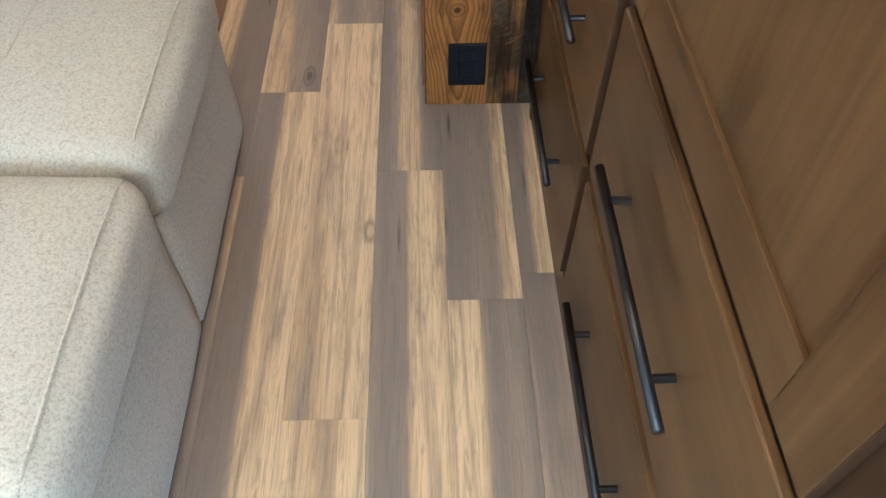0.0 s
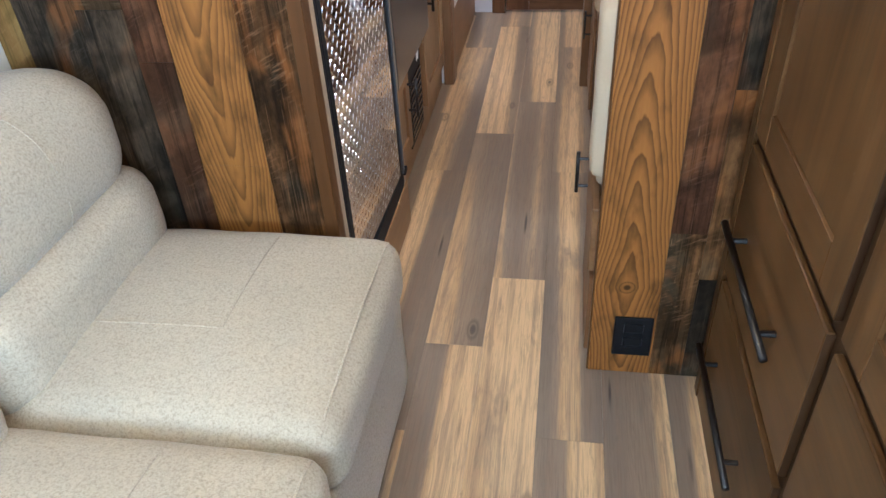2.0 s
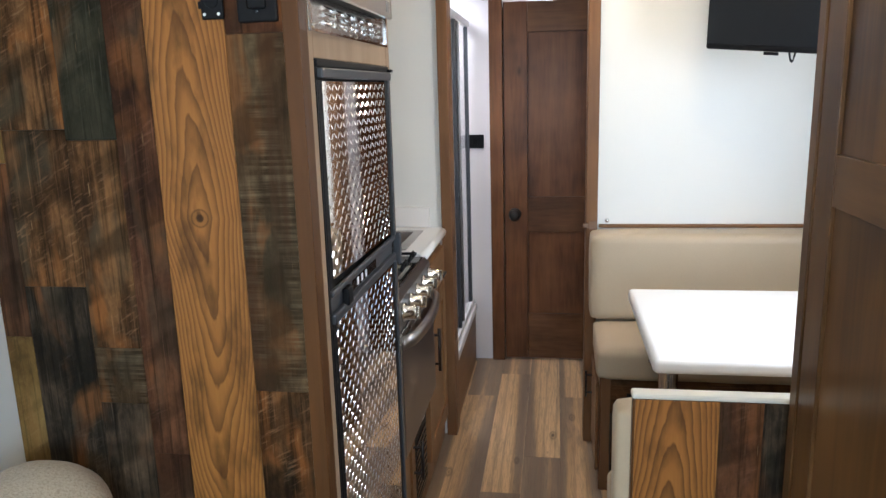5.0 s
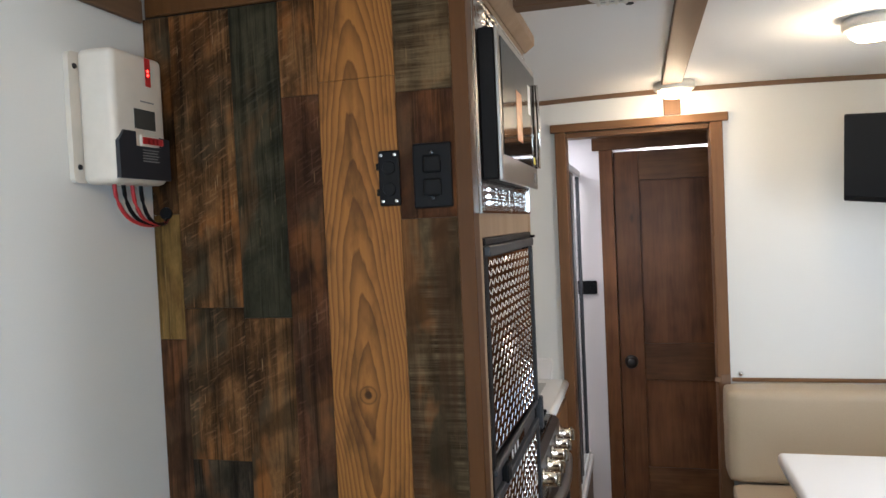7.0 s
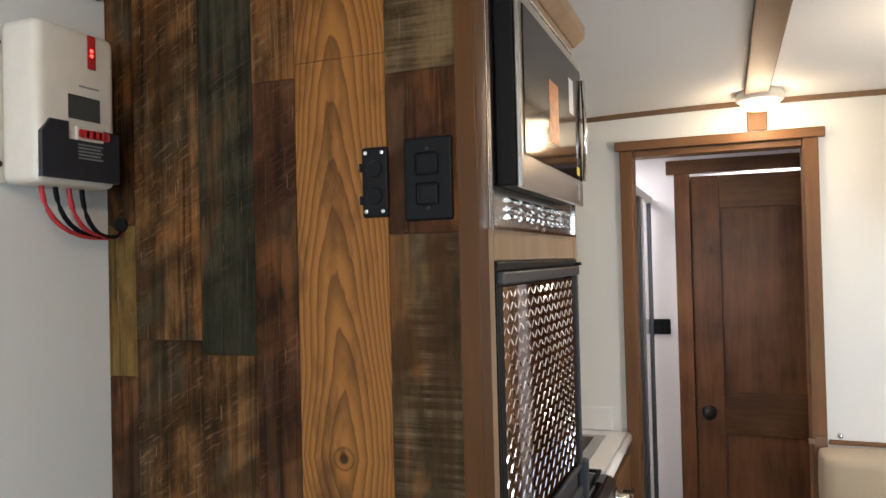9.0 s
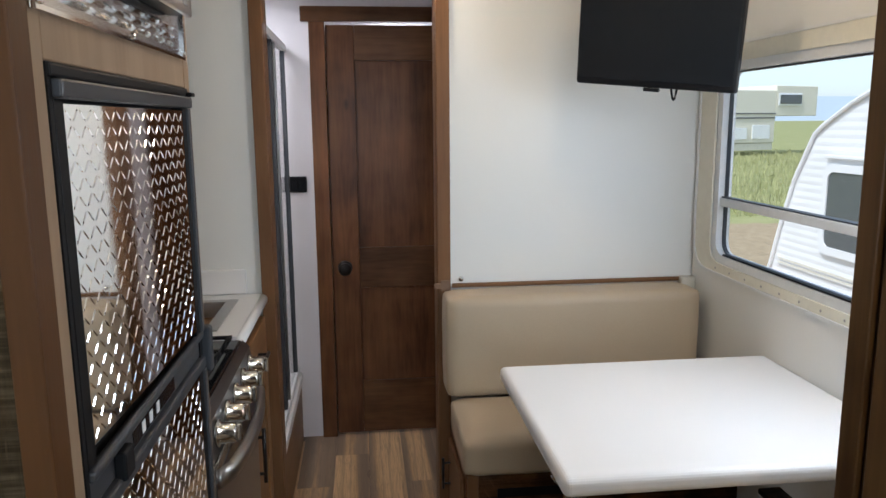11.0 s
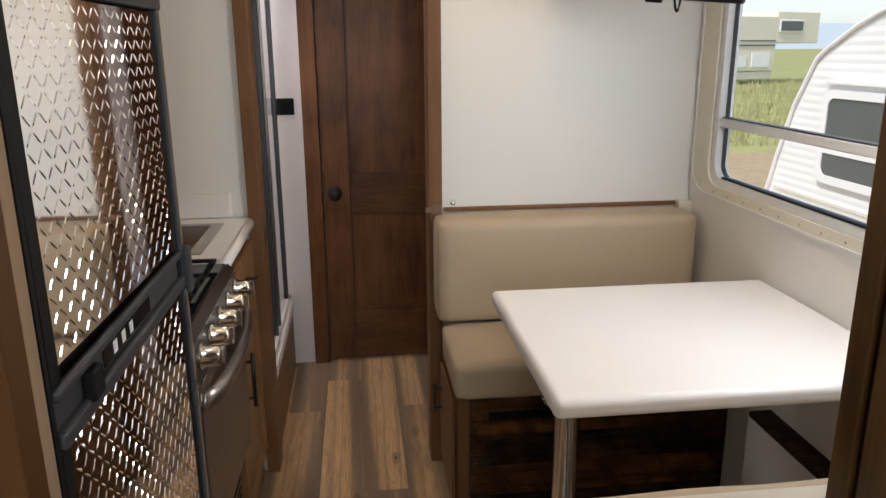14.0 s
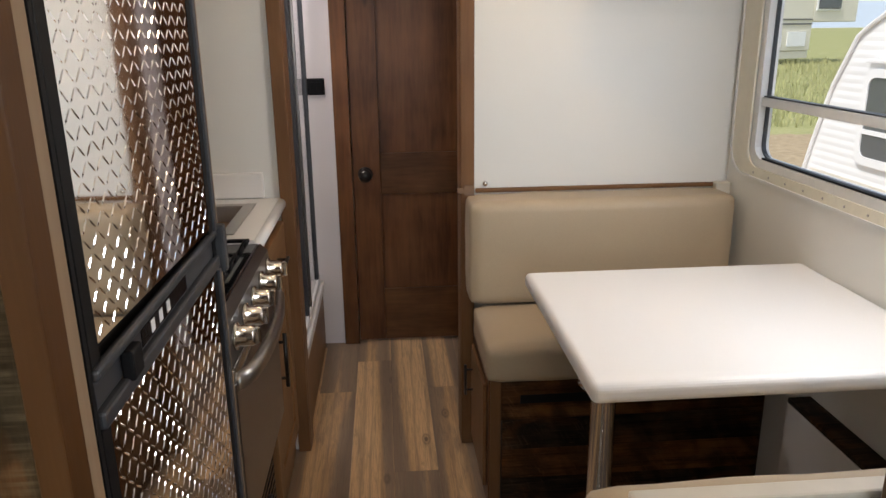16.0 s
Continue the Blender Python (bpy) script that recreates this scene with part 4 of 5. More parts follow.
sinkcab = thing("sink_cabinet", -0.68, 2.94, 0, "honey alder sink cabinet with drawer and framed door", "cabinet")
part("body", box(-0.97, K - 0.002, 2.660, 3.134, 0.0, 0.862, 0.002), honey, sinkcab)
part("drawer_front", box(K - 0.0015, K + 0.017, 2.70, 3.118, 0.708, 0.836, 0.004), honey_y, sinkcab)
shaker("door", sinkcab, K + 0.017, 2.70, 3.118, 0.110, 0.694, 1, 0.062, honey, honey_y)
bar_pull(sinkcab, (K + 0.0175, 2.89, 0.768), (0, 1, 0), 0.11, (1, 0, 0))
bar_pull(sinkcab, (K + 0.0175, 2.765, 0.525), (0, 0, 1), 0.16, (1, 0, 0))

counter = thing("countertop", -0.68, 2.94, 0.865, "white laminate countertop with rounded front and upstand", "countertop")
part("slab", ring_frame([(-0.975, 2.658), (K + 0.006, 2.658), (K + 0.006, 3.134), (-0.975, 3.134)], [(-0.93, 2.725), (-0.505, 2.725), (-0.505, 3.035), (-0.93, 3.035)], "z", 0.866, 0.905), laminate, counter)
part("front_edge", prism([(K + 0.006, 0.866), (K + 0.018, 0.870), (K + 0.024, 0.880), (K + 0.024, 0.892), (K + 0.018, 0.901), (K + 0.006, 0.905)], "y", 2.658, 3.134), laminate, counter, "", True)
part("upstand", box(-0.975, -0.468, 3.1345, 3.1545, 0.9055, 0.985, 0.004), laminate, counter, "white laminate upstand")
part("upstand", box(-0.988, -0.972, 2.658, 3.134, 0.9055, 0.985, 0.004), laminate, counter, "white laminate upstand")
basin = thing("sink", -0.72, 2.94, 0.75, "stainless steel sink set in the white counter", "sink")
part("rim", ring_frame([(-0.945, 2.71), (-0.480, 2.71), (-0.480, 3.052), (-0.945, 3.052)], [(-0.915, 2.74), (-0.512, 2.74), (-0.512, 3.022), (-0.915, 3.022)], "z", 0.9055, 0.909), steel, basin)
part("bowl", boxes((-0.917, -0.912, 2.738, 3.024, 0.76, 0.9055), (-0.512, -0.507, 2.738, 3.024, 0.76, 0.9055), (-0.912, -0.512, 2.738, 2.743, 0.76, 0.9055), (-0.912, -0.512, 3.019, 3.024, 0.76, 0.9055), (-0.917, -0.507, 2.738, 3.024, 0.755, 0.76)), bowl_steel, basin)

LEVEL = 0.967
# ---- inverter on the side wall ----
inv = thing("solar_charge_unit", XL, 1.38, 1.65, "cream wall-mounted charge controller with red indicator and dark cover", "electrical box")
part("back_plate", prism(rounded(1.28, 1.424, 1.655, 1.872, 0.010), "x", XL + 0.0005, XL + 0.010), inverter_white, inv)
part("shell", box(XL + 0.0105, XL + 0.0780, 1.294, 1.426, 1.652, 1.876, 0.012, 4), inverter_white, inv, "cream moulded shell", True)
part("lower_cover", prism([(1.298, 1.660), (1.426, 1.660), (1.426, 1.733), (1.387, 1.736), (1.387, 1.716), (1.339, 1.716), (1.339, 1.740), (1.311, 1.740), (1.298, 1.722)], "x", XL + 0.014, XL + 0.0825), inverter_dark, inv, "dark terminal cover")
part("red_strip", box(XL + 0.0785, XL + 0.0795, 1.375, 1.389, 1.822, 1.871, 0.0003), red_plastic, inv)
for z in (1.842, 1.849):
    part("indicator", lathe([(0.0028, 0.0795), (0.002, 0.0805), (0.0, 0.0810)], (XL, 1.382, z), "x", 10), led_red, inv, "lit red indicator")
part("display", box(XL + 0.0785, XL + 0.0795, 1.342, 1.395, 1.746, 1.780), lcd, inv)
part("legend", box(XL + 0.0785, XL + 0.0791, 1.36, 1.394, 1.793, 1.7955), print_grey, inv)
part("key_bar", box(XL + 0.0785, XL + 0.0835, 1.351, 1.398, 1.716, 1.736, 0.002), inverter_white, inv)
for k in range(4):
    part("key", box(XL + 0.0837, XL + 0.0850, 1.354 + 0.0108 * k, 1.3728 + 0.0108 * k, 1.720, 1.732, 0.002), red_plastic, inv)
for k in range(5):
    part("small_print", box(XL + 0.0826, XL + 0.0829, 1.354, 1.396 - 0.004 * (k % 2), 1.690 + 0.0048 * k, 1.692 + 0.0048 * k), print_grey, inv)
for z in (1.681, 1.848):
    part("screw", lathe([(0.005, 0.010), (0.004, 0.012), (0.0, 0.0125)], (XL, 1.293, z), "x", 12), bronze, inv)
for k, m in enumerate((red_wire, black_plastic, red_wire, black_plastic)):
    y = 1.327 + 0.022 * k
    pts = [(XL + 0.045, y, 1.660)]
    for s in range(1, 11):
        u = s / 10
        pts.append((XL + 0.045 - 0.012 * u, y + (1.470 - y) * u * u, 1.660 - 0.075 * math.sin(u * 1.9) - 0.004 * u + 0.004 * k * (1 - u)))
    pts.append((XL + 0.030, 1.490, 1.602))
    part("cable", tube(pts, 0.0035, 8), m, inv, "red and black power cable", True)
part("grommet", lathe([(0.012, -0.004), (0.012, 0.0), (0.008, 0.001), (0.008, -0.002)], (XL + 0.030, YP - 0.0005, 1.604), "y", 16), black_plastic, inv)

LEVEL = 1.0
# ---- ceiling fixtures ----


def dome(x, y):
    z = roof(x) - 0.016
    t = thing("ceiling_lamp", x, y, z, "round lit ceiling dome lamp with a white rim", "lamp", "ceiling dome lamps")
    part("rim", lathe([(0.066, 0.016), (0.070, 0.004), (0.068, -0.010), (0.060, -0.014), (0.056, -0.010)], (x, y, z), "z", 32), ac_white, t, "", True)
    part("lens", lathe([(0.057, -0.011), (0.052, -0.026), (0.038, -0.036), (0.018, -0.040), (0.0, -0.041)], (x, y, z), "z", 32), diffuser, t, "glowing frosted lens", True)


dome(0.016, 3.03)
dome(0.45, 2.33)
# unseen fixture, added to go with the extra bulb over the sofa
dome(-0.05, 0.45)
LEVEL = 0.964
air = thing("ceiling_air_conditioner", 0.15, 1.25, 1.91, "cream ceiling air conditioner shroud with slotted grilles", "air conditioner")
part("shroud", box(-0.19, 0.50, 0.95, 1.515, 1.912, 2.0, 0.022, 4), ac_white, air, "", True)
part("grille_backing", box(-0.168, -0.085, 1.20, 1.490, 1.9085, 1.9125), vent_dark, air)
for k in range(7):
    part("slat", box(-0.170 + 0.0137 * k, -0.1645 + 0.0137 * k, 1.198, 1.492, 1.9055, 1.911, 0.001), ac_white, air)
for k in range(20):
    part("slat", box(-0.170, -0.083, 1.198 + 0.0150 * k, 1.2035 + 0.0150 * k, 1.906, 1.9105, 0.001), ac_white, air)
for x in (0.0, 0.08, 0.30):
    part("seam", box(x, x + 0.003, 0.97, 1.495, 1.9095, 1.9122), print_grey, air)
part("knob", lathe([(0.006, 1.9065), (0.006, 1.913)], (-0.12, 1.500, 0), "z", 10), vent_dark, air)

LEVEL = 1.0
# ---- television ----
tv = thing("television", 0.72, 2.7, 1.6, "black flat screen television on a wall arm, switched off", "television")
ta, tb = Vector((0.484, 2.795, 0)), Vector((0.800, 2.530, 0))
along_tv = (tb - ta).normalized()
back = Vector((-along_tv.y, along_tv.x, 0))


def tv_box(u0, u1, d0, d1, z0, z1, r=0.003):
    bm = box(u0, u1, d0, d1, z0, z1, r)
    lean = 0.12
    for v in bm.verts:
        p = ta + along_tv * v.co.x + back * (v.co.y + (v.co.z - 1.54) * -lean) + along_tv * (v.co.z - 1.54) * 0.09 + Vector((0, 0, v.co.z - 0.10 * v.co.x))
        v.co = p
    return bm


LTV = (tb - ta).length
part("case", tv_box(0, LTV, 0.004, 0.040, 1.526, 1.786, 0.006), black_plastic, tv)
part("screen", tv_box(0.006, LTV - 0.006, 0.0, 0.0038, 1.541, 1.780, 0.001), screen_black, tv, "dark switched-off screen")
part("sensor", tv_box(LTV / 2 - 0.02, LTV / 2 + 0.02, 0.002, 0.02, 1.516, 1.5255, 0.003), black_plastic, tv)
part("arm", tube([(0.68, 2.69, 1.67), (0.82, 2.90, 1.67), (0.82, 3.154, 1.67)], 0.012, 10), black_plastic, tv)
loop = [(0.690 + 0.032 * k / 8, 2.655 + 0.02 * k / 8, 1.532 - 0.058 * math.sin(k * math.pi / 8)) for k in range(9)]
part("cord", tube(loop, 0.003, 8), black_plastic, tv, "hanging black cord", True)

LEVEL = 0.9645
# ---- window in the right wall ----
win = thing("window_1", XR, 2.5, 1.0, "wide slider window with aluminium frame and ivory flange", "window", kind="structure")
W0, W1, WZ0, WZ1 = 1.935, 3.034, 1.012, 1.655
part("flange", ring_frame(rounded(W0 - 0.085, W1 + 0.100, WZ0 - 0.03, WZ1 + 0.05, 0.09), rounded(W0 + 0.004, W1 - 0.004, WZ0 + 0.004, WZ1 - 0.004, 0.06), "x", XR - 0.006, XR - 0.0005), ivory, win, "ivory screwed window flange")
part("flange_lip", ring_frame(rounded(W0 - 0.088, W1 + 0.103, WZ0 - 0.033, WZ1 + 0.053, 0.092), rounded(W0 - 0.080, W1 + 0.095, WZ0 - 0.025, WZ1 + 0.045, 0.086), "x", XR - 0.010, XR - 0.0062), alu, win)
part("frame", ring_frame(rounded(W0 + 0.001, W1 - 0.001, WZ0 + 0.001, WZ1 - 0.001, 0.06), rounded(W0 + 0.032, W1 - 0.032, WZ0 + 0.030, WZ1 - 0.030, 0.045), "x", XR + 0.002, XR + 0.045), alu, win, "aluminium window frame")
part("inner_frame", ring_frame(rounded(W0 + 0.0325, W1 - 0.0325, WZ0 + 0.0305, WZ1 - 0.0305, 0.045), rounded(W0 + 0.037, W1 - 0.037, WZ0 + 0.035, WZ1 - 0.035, 0.041), "x", XR + 0.022, XR + 0.034), gunmetal, win)
part("middle_rail", box(XR + 0.006, XR + 0.040, W0 + 0.033, W1 - 0.033, 1.200, 1.226, 0.003), alu, win)
part("rail_gasket", box(XR + 0.012, XR + 0.036, W0 + 0.034, W1 - 0.034, 1.2265, 1.2305, 0.001), gunmetal, win)
part("sill_track", box(XR + 0.001, XR + 0.018, W0 + 0.08, W1 - 0.08, WZ0 + 0.031, WZ0 + 0.037, 0.002), black_plastic, win)
for z0, z1 in ((WZ0 + 0.036, 1.203), (1.222, WZ1 - 0.036)):
    pane = part("pane", box(XR + 0.026, XR + 0.030, W0 + 0.038, W1 - 0.038, z0, z1), pane_glass, win, "clear window glass")
    pane.visible_shadow = False
for k in range(12):
    part("screw", lathe([(0.004, -0.0085), (0.003, -0.0095), (0.0, -0.0098)], (XR, W0 + 0.05 + 0.09 * k, WZ0 - 0.012), "x", 8), steel, win)
# assumed rear window, never in view, that goes with the rear fill
for nm, rows, axis in (("window_2", (-0.55, 0.55, 1.0, 1.7), "y"),):
    a0, a1, z0, z1 = rows
    lo, hi = ((XL - 0.045, XL - 0.005) if axis == "x" else (YB - 0.045, YB - 0.005))
    w = thing(nm, XL if axis == "x" else 0, -0.35 if axis == "x" else YB, z0, "assumed rear window out of view, plain aluminium frame", "window", kind="structure")
    part("frame", ring_frame([(a0, z0), (a1, z0), (a1, z1), (a0, z1)], [(a0 + 0.03, z0 + 0.03), (a1 - 0.03, z0 + 0.03), (a1 - 0.03, z1 - 0.03), (a0 + 0.03, z1 - 0.03)], axis, lo, hi), alu, w)
    g = prism([(a0 + 0.03, z0 + 0.03), (a1 - 0.03, z0 + 0.03), (a1 - 0.03, z1 - 0.03), (a0 + 0.03, z1 - 0.03)], axis, lo + 0.015, lo + 0.019)
    part("pane", g, pane_glass, w).visible_shadow = False

LEVEL = 0.960
# ---- dinette ----
table = thing("dinette_table", 0.65, 2.36, 0, "white laminate dinette table with rounded edge on a chrome pole", "table")
bm = box(0.256, XR - 0.004, 2.030, 2.672, 0.770, 0.812, 0.016, 5)
part("tabletop", bm, laminate, table)
part("leg", lathe([(0.024, 0.012), (0.024, 0.759), (0.045, 0.762), (0.050, 0.7695)], (0.306, 2.12, 0), "z", 24), chrome, table, "chrome pole leg", True)
part("floor_socket", lathe([(0.07, 0.001), (0.066, 0.008), (0.03, 0.013), (0.024, 0.013)], (0.306, 2.12, 0), "z", 24), chrome, table)

far = thing("dinette_bench", 0.6, 2.95, 0, "dinette bench box of dark rustic boards with drawer", "bench", "dinette benches")
BF = 2.770
part("box", box(0.2, XR - 0.002, BF + 0.010, YE - 0.002, 0.0, 0.466), joint_dark, far)
part("top_rail", box(0.2005, XR - 0.002, BF, BF + 0.0095, 0.306, 0.466, 0.002), umber_x, far)
for k, m in enumerate((char_x, umber_x, char_x)):
    part("board", box(0.2205, XR - 0.002, BF + 0.001, BF + 0.0095, 0.102 * k, 0.102 * k + 0.101), m, far, "dark rustic board")
part("corner_post", box(0.184, 0.216, BF - 0.003, BF - 0.0002, 0.0, 0.466, 0.002), casing_wood, far)
part("vent_slot", box(0.272, 0.478, BF - 0.002, BF - 0.0002, 0.360, 0.388), black_plastic, far, "black vent slot")
part("side_panel", box(0.18, 0.1995, BF + 0.001, YE - 0.012, 0.0, 0.466, 0.001), walnut, far)
part("side_door", box(0.168, 0.1795, 2.80, 3.10, 0.06, 0.41, 0.003), casing_wood, far)
bar_pull(far, (0.168, 3.05, 0.30), (0, 0, 1), 0.11, (-1, 0, 0), 0.024, 0.0045)


def seat_cushion(name, x0, x1, y0, y1, z0, z1, label, puff):
    c = part(name, soft_box(x0, x1, y0, y1, z0, z1, 0.026, 16, puff, 0.003), cream_vinyl, None, "", True)
    return tagged(c, label, "cushion", "dinette cushions")


seat_cushion("bench_seat_cushion", 0.164, XR - 0.006, 2.686, 3.030, 0.468, 0.582, "cream vinyl bench seat cushion", (0.0, 0.006, 0.008))
seat_cushion("bench_back_cushion", 0.152, 0.978, 3.000, 3.142, 0.584, 0.926, "cream vinyl bench back cushion against the end wall", (0.0, 0.008, 0.003))

LEVEL = 0.957
near = thing("dinette_bench", 0.6, 1.75, 0, "dinette bench with reclaimed plank end and aisle drawer", "bench", "dinette benches")
NB = 1.530
part("end_core", box(0.166, XR - 0.002, NB + 0.009, NB + 0.022, 0.0, 0.935), joint_dark, near)
part("end_edge", box(0.156, 0.1655, NB + 0.002, NB + 0.022, 0.0, 0.935, 0.002), edge_wood, near, "brown edge band")
for x0, x1, runs in ((0.160, 0.2995, [(0.001, 0.934, pine_bench)]), (0.300, 0.371, [(0.001, 0.42, umber), (0.42, 0.934, rust)]), (0.3715, 0.450, [(0.001, 0.30, char), (0.30, 0.745, umber), (0.745, 0.934, char)]), (0.4505, 0.62, [(0.001, 0.934, umber)])):
    for z0, z1, m in runs:
        part("plank", box(x0, x1, NB, NB + 0.0085, z0, z1), m, near)
part("end_cap", box(0.154, XR - 0.002, NB - 0.004, NB + 0.024, 0.9355, 0.947, 0.004), piping_white, near, "white top cap")
part("box", box(0.166, XR - 0.002, NB + 0.0305, 1.955, 0.0, 0.430, 0.002), casing_wood, near)
part("drawer_front", box(0.146, 0.1655, 1.62, 1.935, 0.235, 0.410, 0.004), honey_y, near)
part("lower_front", box(0.150, 0.1655, 1.60, 1.94, 0.0, 0.230, 0.003), casing_wood, near)
bar_pull(near, (0.1455, 1.90, 0.335), (0, 0, 1), 0.12, (-1, 0, 0), 0.028, 0.005)
np_out = thing("outlet_plate", 0.27, NB, 0.13, "black outlet plate low on the plank bench end", "outlet")
part("plate", box(0.209, 0.294, NB - 0.007, NB - 0.0005, 0.064, 0.182, 0.003), black_plastic, np_out)
for z in (0.108, 0.150):
    part("receptacle", box(0.230, 0.273, NB - 0.0078, NB - 0.0065, z - 0.015, z + 0.015, 0.004), black_plastic, np_out)
seat_cushion("bench_seat_cushion", 0.150, XR - 0.006, 1.665, 2.000, 0.432, 0.540, "cream vinyl bench seat cushion", (0.0, 0.006, 0.008))
seat_cushion("bench_back_cushion", 0.130, XR - 0.01, NB + 0.026, NB + 0.120, 0.520, 0.895, "cream vinyl bench back cushion by the plank end", (0.0, 0.010, 0.004))
LEVEL = 0.960
ledge = thing("wall_ledge", 1.0, 2.3, 0, "white boxed wall ledge with dark top board", "ledge")
part("side", box(0.945, XR - 0.002, 1.96, 2.556, 0.0, 0.445, 0.002), laminate, ledge)
part("top_board", box(0.945, XR - 0.002, 1.96, 2.556, 0.4455, 0.462, 0.003), char_x, ledge, "dark top board")
bolt = thing("wall_screw", 0.229, YE, 0.939, "small chrome wall bolt above the bench", "bolt")
part("head", lathe([(0.009, -0.001), (0.009, -0.006), (0.005, -0.010), (0.0, -0.011)], (0.219, YE, 0.954), "y", 16), chrome, bolt, "", True)

LEVEL = 0.967
# ---- sofa ----
sofa = thing("sofa", -0.62, 0.7, 0, "oatmeal heathered fabric sofa with rolled back cushions", "sofa")
SY = ((-0.05, 0.428), (0.432, 0.917), (0.921, 1.452))
part("base", box(-0.95, -0.272, -0.04, 1.44, 0.02, 0.30, 0.02, 3), sofa_cloth, sofa, "", True)
for y0, y1 in SY:
    seat = soft_box(-0.86, -0.238, y0, y1, 0.292, 0.445, 0.044, 22, (0.010, 0.004, 0.036), 0.003)
    tree = BVHTree.FromBMesh(seat)

    def on_seat(x, y):
        hit = tree.ray_cast(Vector((x, y, 1.0)), Vector((0, 0, -1)))[0]
        return (x, y, hit.z + 0.0006)

    part("seat_cushion", seat, sofa_cloth, sofa, "", True)
    ym, xm = y0 + 0.36 * (y1 - y0), -0.475
    part("stitching", tube([on_seat(x, ym) for x in np.linspace(-0.71, xm, 9)], 0.0017, 6), sofa_cloth, sofa, "raised seam line")
    part("stitching", tube([on_seat(xm, y) for y in np.linspace(ym, y1 - 0.03, 10)], 0.0017, 6), sofa_cloth, sofa, "raised seam line")
    part("piping", tube([on_seat(-0.262, y) for y in np.linspace(y0 + 0.02, y1 - 0.02, 14)], 0.0028, 6), sofa_cloth, sofa, "sewn edge piping")
    part("front_skirt", soft_box(-0.33, -0.253, y0, y1, 0.012, 0.312, 0.012, 10, (0.004, 0.0, 0), 0.002), sofa_cloth, sofa, "", True)
    part("lumbar_roll", soft_box(-0.97, -0.724, y0 + 0.002, y1 + 0.004, 0.40, 0.615, 0.065, 18, (0.012, 0.006, 0), 0.003), sofa_cloth, sofa, "", True)
    part("head_roll", soft_box(-0.985, -0.744, y0 + 0.001, y1 + 0.008, 0.560, 0.832, 0.108, 20, (0.006, 0.008, 0.006), 0.003), sofa_cloth, sofa, "", True)
    yr = y0 + 0.52 * (y1 - y0)
    ring = [(x, yr, z) for x, z in rounded(-0.992, -0.7365, 0.553, 0.839, 0.114, 8)]
    part("roll_seam", tube(ring[:20] + ring[-9:], 0.0013, 6), sofa_cloth, sofa, "", True)

LEVEL = 0.955
# ---- tall cabinet ----
tall = thing("tall_cabinet", 0.7, 0.6, 0, "brown alder floor-to-ceiling cabinet with drawers and panelled doors", "cabinet")
CX, CY1 = 0.400, 1.499
part("carcass", box(CX + 0.0085, XR - 0.002, -0.31, CY1 - 0.001, 0.0, 2.030, 0.002), gap_wood, tall, "dark brown face frame")
part("end_stile", box(CX - 0.001, CX + 0.008, CY1 - 0.030, CY1, 0.0, 2.030, 0.002), tall_wood, tall)
part("toe_board", box(CX + 0.002, CX + 0.008, -0.31, CY1 - 0.031, 0.0, 0.075, 0.001), tall_wood_y, tall)
for y0, y1 in ((-0.288, 0.314), (0.347, 0.945), (0.977, 1.455)):
    for z0, z1 in ((0.080, 0.364), (0.392, 0.680)):
        d = part("drawer_front", box(CX - 0.004, CX + 0.008, y0, y1, z0, z1, 0.003), tall_wood_y, tall, "flat alder drawer front")
        # thin dark strip on the near side, which keeps the gap dark
        part("front_edge", box(CX - 0.0036, CX + 0.0079, y0 - 0.0014, y0 - 0.0002, z0 + 0.001, z1 - 0.001), gap_wood, d, "thin dark strip beside the gap")
        ym = (y0 + y1) / 2 + (0.024 if y0 > 0.9 else -0.005)
        bar_pull(d, (CX - 0.0045, ym, (z0 + z1) / 2), (0, 1, 0), 0.345, (-1, 0, 0), 0.028, 0.0065)
    d = shaker("door", tall, CX - 0.002, y0, y1, 0.702, 2.015, -1, 0.068, tall_wood, tall_wood_y, 0.010, 0.006, ((1.310, 1.385),))
    # the same dark strip down the door's near side
    part("front_edge", box(CX - 0.0016, CX + 0.0079, y0 - 0.0014, y0 - 0.0002, 0.703, 2.014), gap_wood, d, "thin dark strip beside the gap")

LEVEL = 1.0
# ---- outdoors ----
GZ = -0.62
tagged(part("ground", boxes((-900, 900, -900, 900, GZ - 0.5, GZ)), ground_mat()), "sandy dirt that turns to rough grass", "", "", "structure")


def nose(z):
    """Front edge of the trailer's side at a height."""
    return float(np.interp(z, (-0.6, -0.17, 0.35, 0.85, 1.32, 1.60, 1.78, 1.90), (7.85, 7.75, 7.58, 7.39, 7.10, 6.55, 5.95, 5.2)))


trailer = thing("travel_trailer", 5.1, 4.5, GZ, "white corrugated travel trailer with raked nose and red stripe", "trailer")
TX = 4.0
bm = bmesh.new()
zs = [-0.10 + 2.0 * k / 112 for k in range(113)]
rows = []
for k, z in enumerate(zs):
    dx = (0.0, -0.0018, -0.003, -0.0018)[k % 4] if z < 1.8 else 0.0
    rows.append([bm.verts.new((TX + dx, y, z)) for y in (0.5, 3.0, nose(z))] + [bm.verts.new((TX + 2.3, nose(z), z))])
for a, b in zip(rows, rows[1:]):
    for i in range(3):
        bm.faces.new((a[i], a[i + 1], b[i + 1], b[i]))
part("siding", bm, trailer_white, trailer)
part("roof", prism([(0.5, 1.90), (5.2, 1.90), (5.2, 1.93), (0.5, 1.96)], "x", TX, TX + 2.3), trailer_white, trailer)
